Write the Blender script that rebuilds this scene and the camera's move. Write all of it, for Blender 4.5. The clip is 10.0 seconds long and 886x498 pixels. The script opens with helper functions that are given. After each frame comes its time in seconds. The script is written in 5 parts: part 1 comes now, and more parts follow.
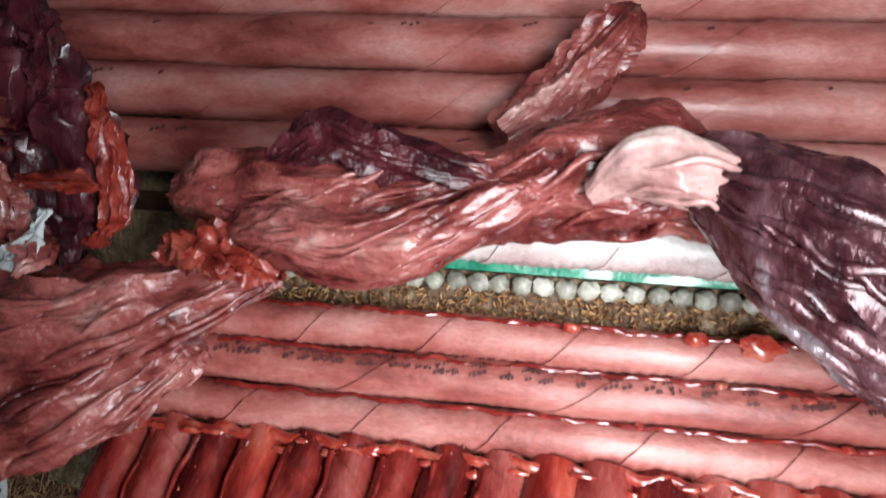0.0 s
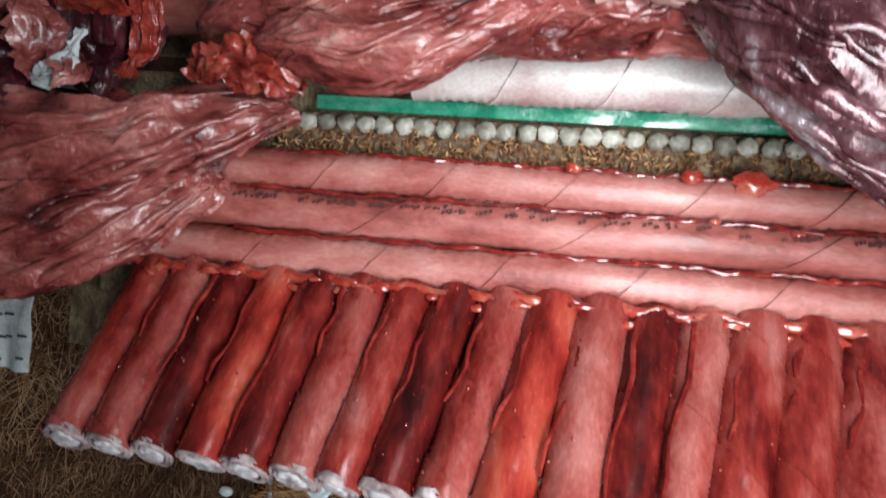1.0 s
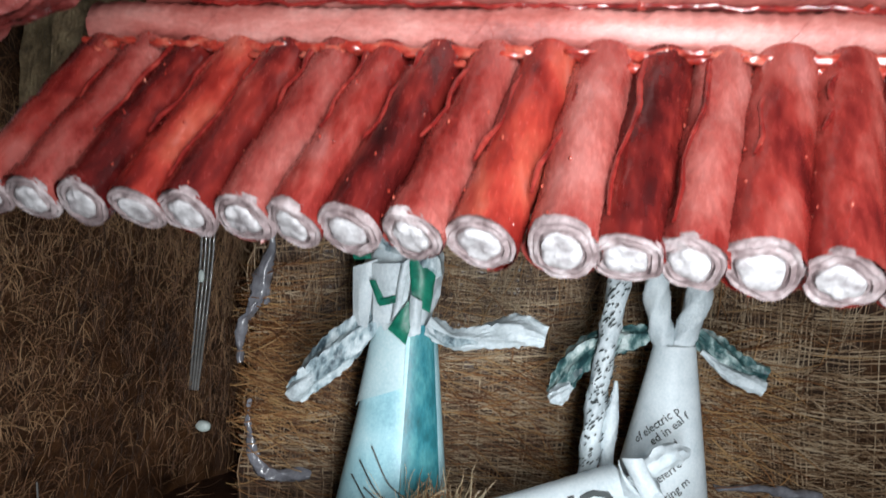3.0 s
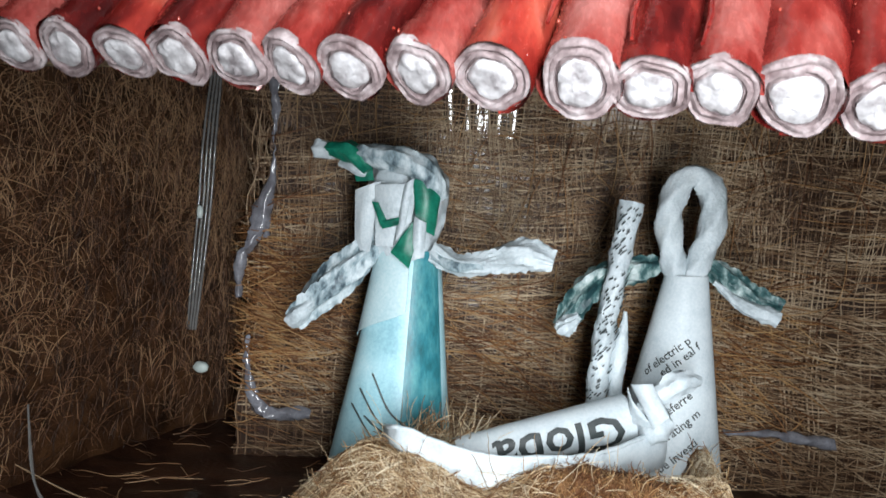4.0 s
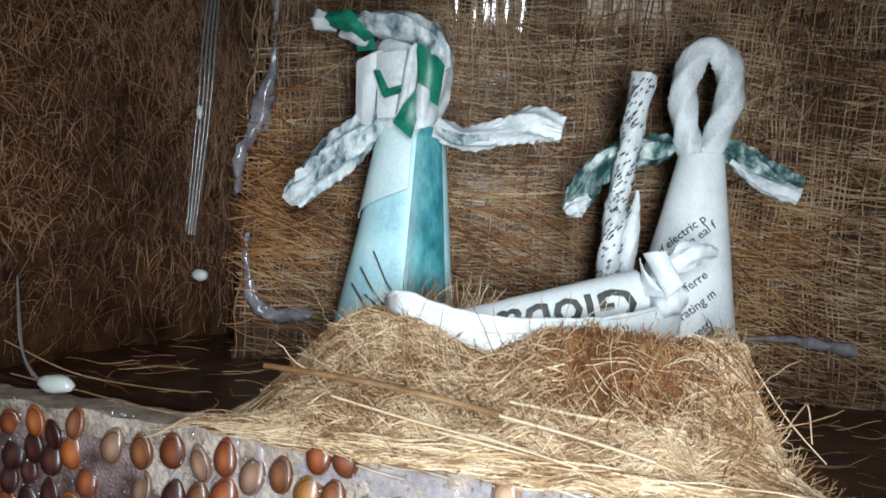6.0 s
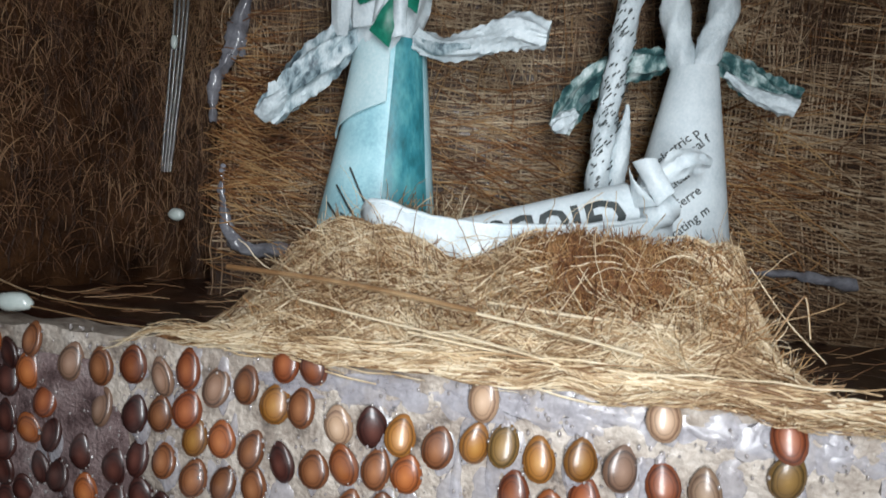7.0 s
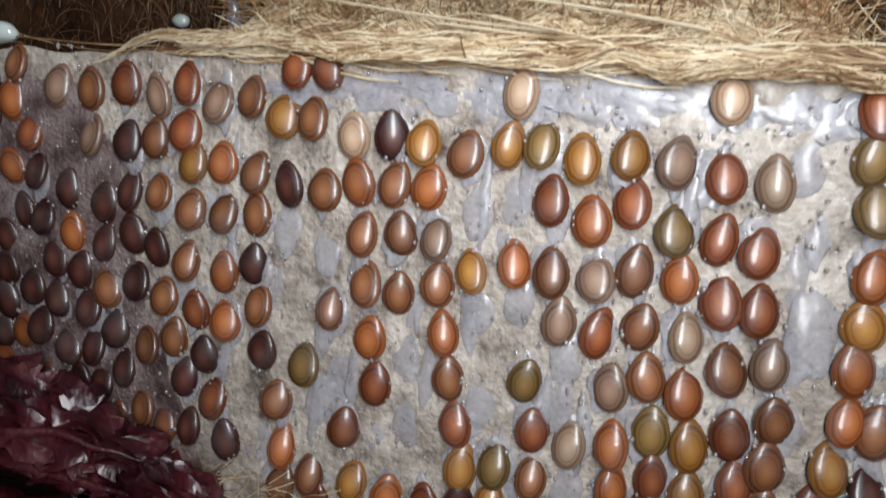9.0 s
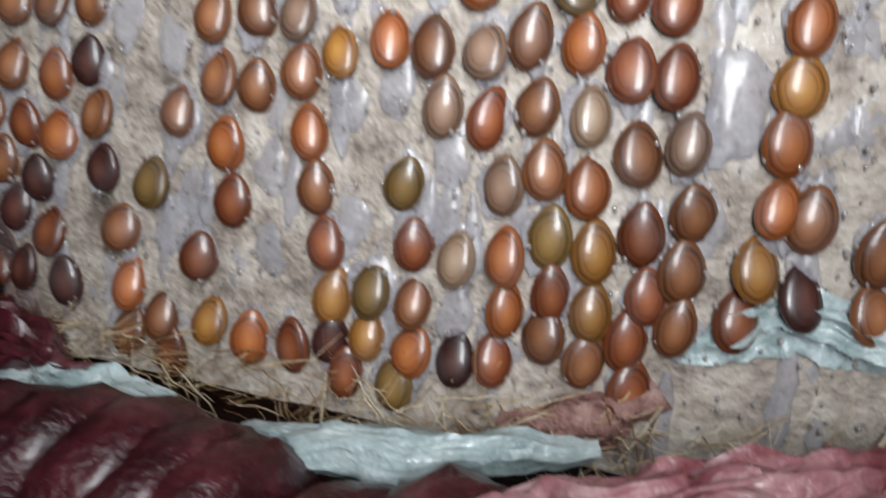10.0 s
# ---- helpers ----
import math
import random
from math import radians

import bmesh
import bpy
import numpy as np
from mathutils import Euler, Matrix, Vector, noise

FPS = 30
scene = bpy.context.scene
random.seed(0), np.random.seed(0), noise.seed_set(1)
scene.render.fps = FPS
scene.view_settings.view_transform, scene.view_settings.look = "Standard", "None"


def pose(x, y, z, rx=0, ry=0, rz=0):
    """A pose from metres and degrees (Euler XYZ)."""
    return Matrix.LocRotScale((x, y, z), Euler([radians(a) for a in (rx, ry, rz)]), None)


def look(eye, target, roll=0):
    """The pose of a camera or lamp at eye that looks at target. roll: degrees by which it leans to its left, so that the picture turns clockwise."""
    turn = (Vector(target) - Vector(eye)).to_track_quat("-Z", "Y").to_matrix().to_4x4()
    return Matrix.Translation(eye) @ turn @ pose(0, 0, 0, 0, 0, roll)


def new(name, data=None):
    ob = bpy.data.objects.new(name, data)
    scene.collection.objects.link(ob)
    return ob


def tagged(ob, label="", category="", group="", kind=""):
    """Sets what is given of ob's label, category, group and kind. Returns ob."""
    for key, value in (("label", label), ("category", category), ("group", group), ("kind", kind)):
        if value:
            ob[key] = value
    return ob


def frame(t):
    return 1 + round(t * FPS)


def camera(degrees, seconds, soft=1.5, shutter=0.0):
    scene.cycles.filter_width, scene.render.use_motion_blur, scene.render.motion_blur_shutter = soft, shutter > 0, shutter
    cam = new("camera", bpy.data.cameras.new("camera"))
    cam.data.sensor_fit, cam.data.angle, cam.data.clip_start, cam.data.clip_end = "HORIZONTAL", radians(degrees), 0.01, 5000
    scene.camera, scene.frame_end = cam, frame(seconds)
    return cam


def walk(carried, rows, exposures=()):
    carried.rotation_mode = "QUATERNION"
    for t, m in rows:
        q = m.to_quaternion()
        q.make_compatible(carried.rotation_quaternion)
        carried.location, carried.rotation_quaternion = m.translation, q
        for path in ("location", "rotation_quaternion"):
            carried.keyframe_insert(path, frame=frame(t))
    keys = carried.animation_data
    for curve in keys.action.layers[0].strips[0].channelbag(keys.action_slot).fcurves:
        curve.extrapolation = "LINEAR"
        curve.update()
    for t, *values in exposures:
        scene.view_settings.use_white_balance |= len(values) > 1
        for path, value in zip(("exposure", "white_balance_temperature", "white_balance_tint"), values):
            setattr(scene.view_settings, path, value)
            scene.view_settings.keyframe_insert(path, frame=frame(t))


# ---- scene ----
cam = camera(64.2, 10.0, 1.6, 0.4)
METRES, EYE, TILT, LEAN, TURN = 0.22, 0.255, -6.0, -3.0, 10.0
ROWS = [
    (0.0, 0.0, 0.0, 0.0, 0.0, 0.0, -0.0),
    (0.5, -0.0035, -0.0177, -0.0538, -0.18, 0.11, -0.59),
    (1.0, -0.0021, -0.0258, -0.1149, 0.34, 0.17, -1.15),
    (1.5, 0.0104, -0.0282, -0.165, 0.45, 0.44, -1.45),
    (2.0, 0.0064, -0.0224, -0.2089, 0.71, 2.24, -1.28),
    (2.5, 0.0195, 0.0106, -0.2431, 0.4, 3.26, -0.78),
    (3.0, 0.0171, 0.0446, -0.3038, 0.71, 3.68, -1.07),
    (4.5, 0.0152, 0.0795, -0.4043, 0.99, 2.78, -1.92),
    (5.0, 0.0194, 0.0821, -0.4396, 1.35, 2.77, -2.03),
    (5.5, 0.0189, 0.0937, -0.4748, 1.64, 3.2, -2.11),
    (7.0, 0.0477, 0.1527, -0.5889, 1.74, 2.94, -1.84),
    (7.5, 0.0442, 0.1712, -0.6313, 1.95, 2.54, -2.28),
    (8.0, 0.0381, 0.1871, -0.6822, 2.12, 1.94, -2.96),
    (8.5, 0.0409, 0.2026, -0.7233, 2.2, 1.02, -3.41),
    (9.0, 0.0396, 0.2206, -0.7726, 2.34, 0.17, -3.84),
    (9.5, 0.0564, 0.247, -0.8189, 1.74, -0.18, -4.13),
    (10.0, 0.1053, 0.2999, -0.8775, 0.33, -1.66, -4.06),
]
EXPOSURES = [(0.0, -0.08), (1.0, -0.25), (2.0, 0.02), (3.0, 0.05), (4.5, 0.18), (5.5, 0.2), (7.0, -0.16), (8.5, -0.26), (9.5, -0.15), (10.0, -0.08)]
walk(cam, [(t, pose(0, 0, EYE, TILT, LEAN, TURN) @ pose(METRES * x, METRES * y, METRES * z, 90 + pitch, roll, yaw)) for t, x, y, z, yaw, pitch, roll in ROWS], EXPOSURES)

# ---- light ----
world = bpy.data.worlds.new("room_light")
scene.world = world
world.use_nodes = True
world.node_tree.nodes["Background"].inputs[0].default_value = (0.85, 0.92, 1.0, 1)
world.node_tree.nodes["Background"].inputs[1].default_value = 0.07
lamp = bpy.data.lights.new("lamp", "AREA")
lamp.shape, lamp.size, lamp.size_y, lamp.energy, lamp.color = "RECTANGLE", 0.032, 0.24, 0.335, (0.94, 0.985, 1.03)
lamp.spread = math.radians(110)
new("lamp", lamp).matrix_world = look((0.036, -0.015, 0.174), (-0.002, 0.14, 0.170))


# ---- materials ----
def material(name, colours, scale=300.0, rough=0.5, metal=0.0, bump=0.3, fine=1500.0, coat=0.0, stretch=(1, 1, 1), island=0.0, rand=0.0, spec=0.5, trans=0.0, detail=6.0, ridged=0.0, span=(0.30, 0.70)):
    """Noise-mixed colours (dark to light), a finer grain in colour and relief. Scales are per metre."""
    mat = bpy.data.materials.new(name)
    mat.use_nodes = True
    nt = mat.node_tree
    n, link = nt.nodes, nt.links.new
    bsdf = n["Principled BSDF"]
    co = n.new("ShaderNodeTexCoord")
    mp = n.new("ShaderNodeMapping")
    mp.inputs["Scale"].default_value = stretch
    link(co.outputs["Object"], mp.inputs["Vector"])
    big = n.new("ShaderNodeTexNoise")
    big.inputs["Scale"].default_value, big.inputs["Detail"].default_value, big.inputs["Roughness"].default_value = scale, detail, 0.62
    link(mp.outputs[0], big.inputs["Vector"])
    ramp = n.new("ShaderNodeValToRGB")
    els = ramp.color_ramp.elements
    lo, hi = span
    for i, c in enumerate(colours):
        at = lo + (hi - lo) * i / max(1, len(colours) - 1)
        e = els[i] if i < 2 else els.new(at)
        e.position, e.color = at, (*c, 1)
    add = None
    if island or rand:
        add = n.new("ShaderNodeMath")
        add.operation = "MULTIPLY_ADD"
        src = n.new("ShaderNodeNewGeometry").outputs["Random Per Island"] if island else n.new("ShaderNodeObjectInfo").outputs["Random"]
        sub = n.new("ShaderNodeMath")
        sub.operation = "SUBTRACT"
        sub.inputs[1].default_value = 0.5
        link(src, sub.inputs[0])
        link(sub.outputs[0], add.inputs[0])
        add.inputs[1].default_value = island or rand
        link(big.outputs["Fac"], add.inputs[2])
        link(add.outputs[0], ramp.inputs["Fac"])
    else:
        link(big.outputs["Fac"], ramp.inputs["Fac"])
    grain = n.new("ShaderNodeTexNoise")
    grain.inputs["Scale"].default_value, grain.inputs["Detail"].default_value = fine, 4.0
    link(mp.outputs[0], grain.inputs["Vector"])
    mix = n.new("ShaderNodeMix")
    mix.data_type, mix.blend_type = "RGBA", "OVERLAY"
    mix.inputs["Factor"].default_value = 0.35
    link(ramp.outputs[0], mix.inputs["A"])
    link(grain.outputs["Fac"], mix.inputs["B"])
    link(mix.outputs["Result"], bsdf.inputs["Base Color"])
    rr = n.new("ShaderNodeMapRange")
    rr.inputs["To Min"].default_value, rr.inputs["To Max"].default_value = max(0.02, rough - 0.12), min(1, rough + 0.15)
    link(grain.outputs["Fac"], rr.inputs["Value"])
    link(rr.outputs[0], bsdf.inputs["Roughness"])
    bsdf.inputs["Metallic"].default_value = metal
    bsdf.inputs["Specular IOR Level"].default_value = spec
    bsdf.inputs["Coat Weight"].default_value = coat
    bsdf.inputs["Coat Roughness"].default_value = 0.12
    bsdf.inputs["Transmission Weight"].default_value = trans
    if bump:
        bp = n.new("ShaderNodeBump")
        bp.inputs["Strength"].default_value, bp.inputs["Distance"].default_value = bump, 0.0004
        both = n.new("ShaderNodeMath")
        link(big.outputs["Fac"], both.inputs[0])
        link(grain.outputs["Fac"], both.inputs[1])
        if ridged:
            rg = n.new("ShaderNodeTexNoise")
            rg.noise_type = "RIDGED_MULTIFRACTAL"
            rg.inputs["Scale"].default_value, rg.inputs["Detail"].default_value, rg.inputs["Distortion"].default_value = ridged, 3.0, 0.6
            link(mp.outputs[0], rg.inputs["Vector"])
            sc = n.new("ShaderNodeMath")
            sc.operation = "MULTIPLY_ADD"
            sc.inputs[1].default_value = 0.9
            link(rg.outputs["Fac"], sc.inputs[0])
            link(both.outputs[0], sc.inputs[2])
            both = sc
            bp.inputs["Distance"].default_value = 0.0007
        link(both.outputs[0], bp.inputs["Height"])
        link(bp.outputs[0], bsdf.inputs["Normal"])
    return mat


RED_PAPER = material("red_paper", [(0.15, 0.028, 0.022), (0.30, 0.078, 0.064), (0.40, 0.15, 0.128), (0.47, 0.24, 0.21)], 70, 0.44, bump=0.3, coat=0.15, fine=1400, stretch=(0.6, 1.5, 1.5), span=(0.32, 0.68), detail=9.0)
SOAKED = material("dark_soaked_paper", [(0.02, 0.003, 0.003), (0.045, 0.004, 0.004), (0.10, 0.008, 0.007), (0.20, 0.02, 0.015), (0.30, 0.055, 0.042)], 130, 0.22, bump=0.2, coat=0.35, rand=0.10, stretch=(1.3, 0.45, 0.45), detail=3, span=(0.28, 0.72))
WET_RED = material("wet_red_paper", [(0.03, 0.003, 0.003), (0.12, 0.009, 0.008), (0.21, 0.022, 0.017), (0.28, 0.055, 0.044), (0.33, 0.10, 0.088)], 120, 0.24, bump=0.2, coat=0.4, rand=0.12, stretch=(1.3, 0.45, 0.45), detail=3, span=(0.28, 0.70))
VIVID_RED = material("vivid_wet_paper", [(0.05, 0.004, 0.004), (0.17, 0.012, 0.009), (0.29, 0.030, 0.020), (0.36, 0.065, 0.04), (0.36, 0.11, 0.09)], 120, 0.22, bump=0.2, coat=0.45, rand=0.10, stretch=(1.3, 0.45, 0.45), detail=3, span=(0.28, 0.72))
DUSTY_RED = material("dusty_pink_paper", [(0.045, 0.004, 0.004), (0.16, 0.014, 0.011), (0.24, 0.040, 0.033), (0.29, 0.072, 0.060), (0.35, 0.115, 0.10)], 120, 0.25, bump=0.25, coat=0.5, rand=0.12, stretch=(1.2, 0.5, 0.5), detail=4, span=(0.28, 0.70))
TUBE_END = material("tube_end_paper", [(0.09, 0.055, 0.055), (0.24, 0.185, 0.185), (0.42, 0.37, 0.37)], 350, 0.65, bump=0.5)
CREPE = material("crumpled_red_paper", [(0.025, 0.003, 0.003), (0.11, 0.016, 0.014), (0.23, 0.050, 0.043), (0.33, 0.105, 0.092), (0.52, 0.30, 0.26)], 110, 0.28, bump=1.0, coat=0.5, fine=900, stretch=(0.5, 1, 1), ridged=85)
# the palest tone paints a silver highlight into the wine-red foil
FOIL = material("wine_foil_painted_sheen", [(0.012, 0.003, 0.005), (0.06, 0.016, 0.02), (0.14, 0.06, 0.07), (0.36, 0.31, 0.33)], 120, 0.26, metal=0.35, bump=0.8, fine=700, coat=0.5, stretch=(1, 1, 0.5), ridged=130)
ROLL_PAPER = material("pale_rolled_paper", [(0.28, 0.15, 0.15), (0.46, 0.34, 0.33), (0.58, 0.51, 0.49), (0.64, 0.62, 0.60)], 55, 0.36, bump=0.2, coat=0.2, stretch=(1, 1, 1.6))
# pale and glossy, for dots that imitate glints on wet glue
GLINT_DOT = material("pale_glint_dot", [(0.24, 0.21, 0.20), (0.34, 0.31, 0.30)], 300, 0.04, bump=0.0, coat=1.0, spec=1.0)
WINE = material("wine_red_foil", [(0.010, 0.002, 0.004), (0.035, 0.004, 0.008), (0.08, 0.012, 0.018), (0.16, 0.06, 0.066)], 110, 0.34, bump=0.6, coat=0.4, fine=700, stretch=(1, 1, 0.5), ridged=110)
ROPE_RED = material("dark_red_rope", [(0.010, 0.001, 0.002), (0.036, 0.003, 0.006), (0.07, 0.009, 0.014), (0.13, 0.035, 0.043)], 140, 0.36, bump=0.7, coat=0.25, fine=900, ridged=80)
FIBRE = material("coconut_fibre", [(0.07, 0.034, 0.016), (0.20, 0.115, 0.06), (0.36, 0.24, 0.14), (0.54, 0.42, 0.28)], 28, 0.5, bump=0.2, island=0.42)
FIBRE_DARK = material("coconut_fibre_dark", [(0.03, 0.012, 0.005), (0.095, 0.040, 0.018), (0.20, 0.095, 0.044), (0.38, 0.23, 0.12)], 24, 0.5, bump=0.2, island=0.42)
# darkened: shade in the gaps between threads is put into this colour
SHEET = material("coconut_sheet", [(0.012, 0.005, 0.002), (0.04, 0.016, 0.006), (0.085, 0.037, 0.014)], 110, 0.4, bump=0.8, fine=1200, coat=0.1)
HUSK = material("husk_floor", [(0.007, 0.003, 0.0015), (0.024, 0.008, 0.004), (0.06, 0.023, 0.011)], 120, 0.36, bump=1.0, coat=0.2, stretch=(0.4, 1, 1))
STRAW = material("straw_fibre", [(0.20, 0.105, 0.045), (0.42, 0.28, 0.15), (0.62, 0.47, 0.29), (0.78, 0.66, 0.47)], 50, 0.45, bump=0.1, island=0.5)
MOUND = material("coir_mound", [(0.07, 0.026, 0.009), (0.17, 0.075, 0.028), (0.30, 0.165, 0.07)], 200, 0.8, bump=1.0)
PASTE = material("dried_paste", [(0.10, 0.078, 0.064), (0.33, 0.275, 0.23), (0.47, 0.41, 0.35), (0.58, 0.52, 0.46)], 170, 0.48, bump=0.9, fine=900, coat=0.15, ridged=160)
AQUA = material("aqua_paper", [(0.26, 0.50, 0.57), (0.38, 0.64, 0.70), (0.50, 0.74, 0.79)], 70, 0.4, bump=0.1)
ICE = material("ice_white_paper", [(0.20, 0.27, 0.27), (0.44, 0.53, 0.53), (0.66, 0.73, 0.72)], 130, 0.35, bump=0.5, coat=0.3, ridged=120)
FILM = material("clear_varnish_film", [(0.04, 0.02, 0.01), (0.07, 0.036, 0.018)], 200, 0.05, bump=0.06, coat=1.0, spec=1.0)
# paler than clear varnish: a glow on the weave is painted into it
GLOW_FILM = material("glow_painted_film", [(0.10, 0.07, 0.045), (0.28, 0.21, 0.15), (0.46, 0.39, 0.31)], 90, 0.36, bump=0.5, coat=0.4, spec=0.9)
DEEP_RED = material("deep_red_glue", [(0.07, 0.004, 0.004), (0.17, 0.012, 0.010), (0.30, 0.04, 0.03)], 300, 0.14, bump=0.2, coat=0.7)
TEAL = material("teal_print", [(0.01, 0.08, 0.09), (0.03, 0.20, 0.24), (0.10, 0.34, 0.36)], 260, 0.4, bump=0.1, stretch=(1, 1, 0.4))
GREEN = material("green_print", [(0.0, 0.07, 0.045), (0.005, 0.16, 0.10), (0.02, 0.24, 0.15)], 200, 0.4, bump=0.1)
GREEN_PLASTIC = material("green_plastic_strip", [(0.0, 0.09, 0.05), (0.01, 0.20, 0.115), (0.08, 0.32, 0.21)], 160, 0.25, bump=0.3, coat=0.5)
PRINT = material("grey_print", [(0.05, 0.08, 0.10), (0.24, 0.32, 0.35), (0.46, 0.54, 0.57), (0.60, 0.67, 0.69)], 190, 0.42, bump=0.25, stretch=(1.6, 1.6, 0.7), ridged=70, span=(0.34, 0.62))
OLIVE_PRINT = material("dark_green_print", [(0.012, 0.045, 0.05), (0.04, 0.11, 0.11), (0.26, 0.36, 0.35), (0.52, 0.60, 0.59)], 180, 0.42, bump=0.25, ridged=70, stretch=(1.3, 1.3, 0.8), span=(0.38, 0.62))
GLUE = material("milky_glue", [(0.34, 0.32, 0.345), (0.48, 0.46, 0.49), (0.60, 0.585, 0.62)], 200, 0.16, bump=0.5, coat=0.8)
GLUE.node_tree.nodes["Principled BSDF"].inputs["Alpha"].default_value = 0.5
DIM_GLUE = material("clear_set_glue", [(0.16, 0.16, 0.18), (0.26, 0.26, 0.29), (0.36, 0.37, 0.41)], 260, 0.2, bump=0.2, coat=0.7, trans=0.3)
DARK_GLUE = material("dark_wet_glue", [(0.045, 0.026, 0.026), (0.14, 0.092, 0.09), (0.26, 0.19, 0.185), (0.36, 0.29, 0.28)], 150, 0.3, bump=0.8, coat=0.6, ridged=160)
BRISTLE = material("brown_coir_bristle", [(0.12, 0.042, 0.013), (0.25, 0.105, 0.034), (0.37, 0.185, 0.07), (0.50, 0.31, 0.14)], 60, 0.5, bump=0.1, island=0.5)
BEAD = material("glue_bead", [(0.62, 0.72, 0.68), (0.72, 0.80, 0.76)], 200, 0.2, bump=0.05, coat=0.5, trans=0.15)
CLEAR = material("clear_glue_thread", [(0.16, 0.155, 0.145), (0.26, 0.25, 0.24)], 200, 0.12, bump=0.0, coat=1.0, trans=0.3)
RED_GLUE = material("red_stained_glue", [(0.20, 0.010, 0.008), (0.36, 0.038, 0.024), (0.50, 0.15, 0.10)], 260, 0.12, bump=0.3, coat=0.8, trans=0.15)
PINK_TWIST = material("pink_printed_paper", [(0.07, 0.012, 0.016), (0.20, 0.055, 0.062), (0.36, 0.17, 0.18), (0.52, 0.36, 0.36)], 90, 0.36, bump=0.5, coat=0.4, fine=900, ridged=90)
PASTE_PINK = material("pink_gritty_paste", [(0.10, 0.04, 0.035), (0.28, 0.14, 0.12), (0.44, 0.28, 0.24)], 260, 0.45, bump=1.0, ridged=200)
ORANGE = material("orange_red_crepe", [(0.08, 0.008, 0.006), (0.24, 0.026, 0.016), (0.38, 0.085, 0.055)], 220, 0.3, bump=0.6, coat=0.5)
PINK = material("pale_pink_paper", [(0.26, 0.11, 0.10), (0.45, 0.27, 0.25), (0.66, 0.58, 0.52)], 80, 0.35, bump=0.2, coat=0.3)
CORE = material("tube_core_paper", [(0.20, 0.175, 0.18), (0.40, 0.385, 0.39), (0.56, 0.55, 0.56)], 400, 0.5, bump=0.2)
COIR = material("coir_strip", [(0.03, 0.015, 0.008), (0.12, 0.065, 0.03), (0.28, 0.20, 0.12)], 420, 0.6, bump=1.0)
SCALE = material("pale_scale", [(0.12, 0.11, 0.085), (0.27, 0.26, 0.21), (0.42, 0.41, 0.35)], 300, 0.4, bump=0.4, rand=0.3)
BOARD = material("fibre_board", [(0.06, 0.04, 0.018), (0.20, 0.14, 0.075), (0.36, 0.28, 0.16)], 300, 0.55, bump=0.9, ridged=200)
TABLE = material("table_cloth", [(0.05, 0.04, 0.04), (0.10, 0.08, 0.08)], 60, 0.7)
PAPER = material("white_paper", [(0.52, 0.60, 0.63), (0.62, 0.69, 0.72), (0.68, 0.75, 0.77)], 120, 0.5, bump=0.15)
PAPER_TWIST = material("crumpled_white_paper", [(0.36, 0.42, 0.44), (0.56, 0.63, 0.66), (0.66, 0.73, 0.75)], 120, 0.48, bump=0.3, ridged=70)
FAINT_INK = material("faint_ink", [(0.05, 0.015, 0.015), (0.12, 0.04, 0.038)], 300, 0.5, bump=0)
SCRAP = material("grey_newsprint", [(0.30, 0.33, 0.34), (0.42, 0.45, 0.46), (0.52, 0.55, 0.55)], 200, 0.6, bump=0.3)
PALE_AQUA = material("pale_aqua_paper", [(0.42, 0.60, 0.64), (0.52, 0.69, 0.72), (0.60, 0.75, 0.77)], 70, 0.42, bump=0.1)
INK = material("ink", [(0.02, 0.03, 0.03), (0.05, 0.06, 0.06)], 300, 0.5, bump=0)


# ---- building helpers: all lengths below in millimetres ----
MM = 0.001


def part(name, bm, mat, parent=None, label="", smooth=True):
    me = bpy.data.meshes.new(name)
    bmesh.ops.scale(bm, vec=(MM, MM, MM), verts=bm.verts)
    bmesh.ops.recalc_face_normals(bm, faces=bm.faces)
    bm.to_mesh(me)
    bm.free()
    for m in (mat if isinstance(mat, (list, tuple)) else [mat]):
        me.materials.append(m)
    if smooth:
        me.shade_smooth()
        me.set_sharp_from_angle(angle=1.0)
    ob = new(name, me)
    ob.parent = parent
    if label:
        tagged(ob, label)
    return ob


def base(name, label, category, group="", kind=""):
    return tagged(new(name), label, category, group, kind)


def spline(pts, n):
    """A smooth line through the points, n steps for each span."""
    p = [Vector(q) for q in pts]
    p = [2 * p[0] - p[1]] + p + [2 * p[-1] - p[-2]]
    out = []
    for i in range(1, len(p) - 2):
        a, b, c, d = p[i - 1:i + 3]
        for k in range(n):
            t = k / n
            out.append(0.5 * (2 * b + (c - a) * t + (2 * a - 5 * b + 4 * c - d) * t * t + (3 * b - a - 3 * c + d) * t ** 3))
    return out + [p[-2]]


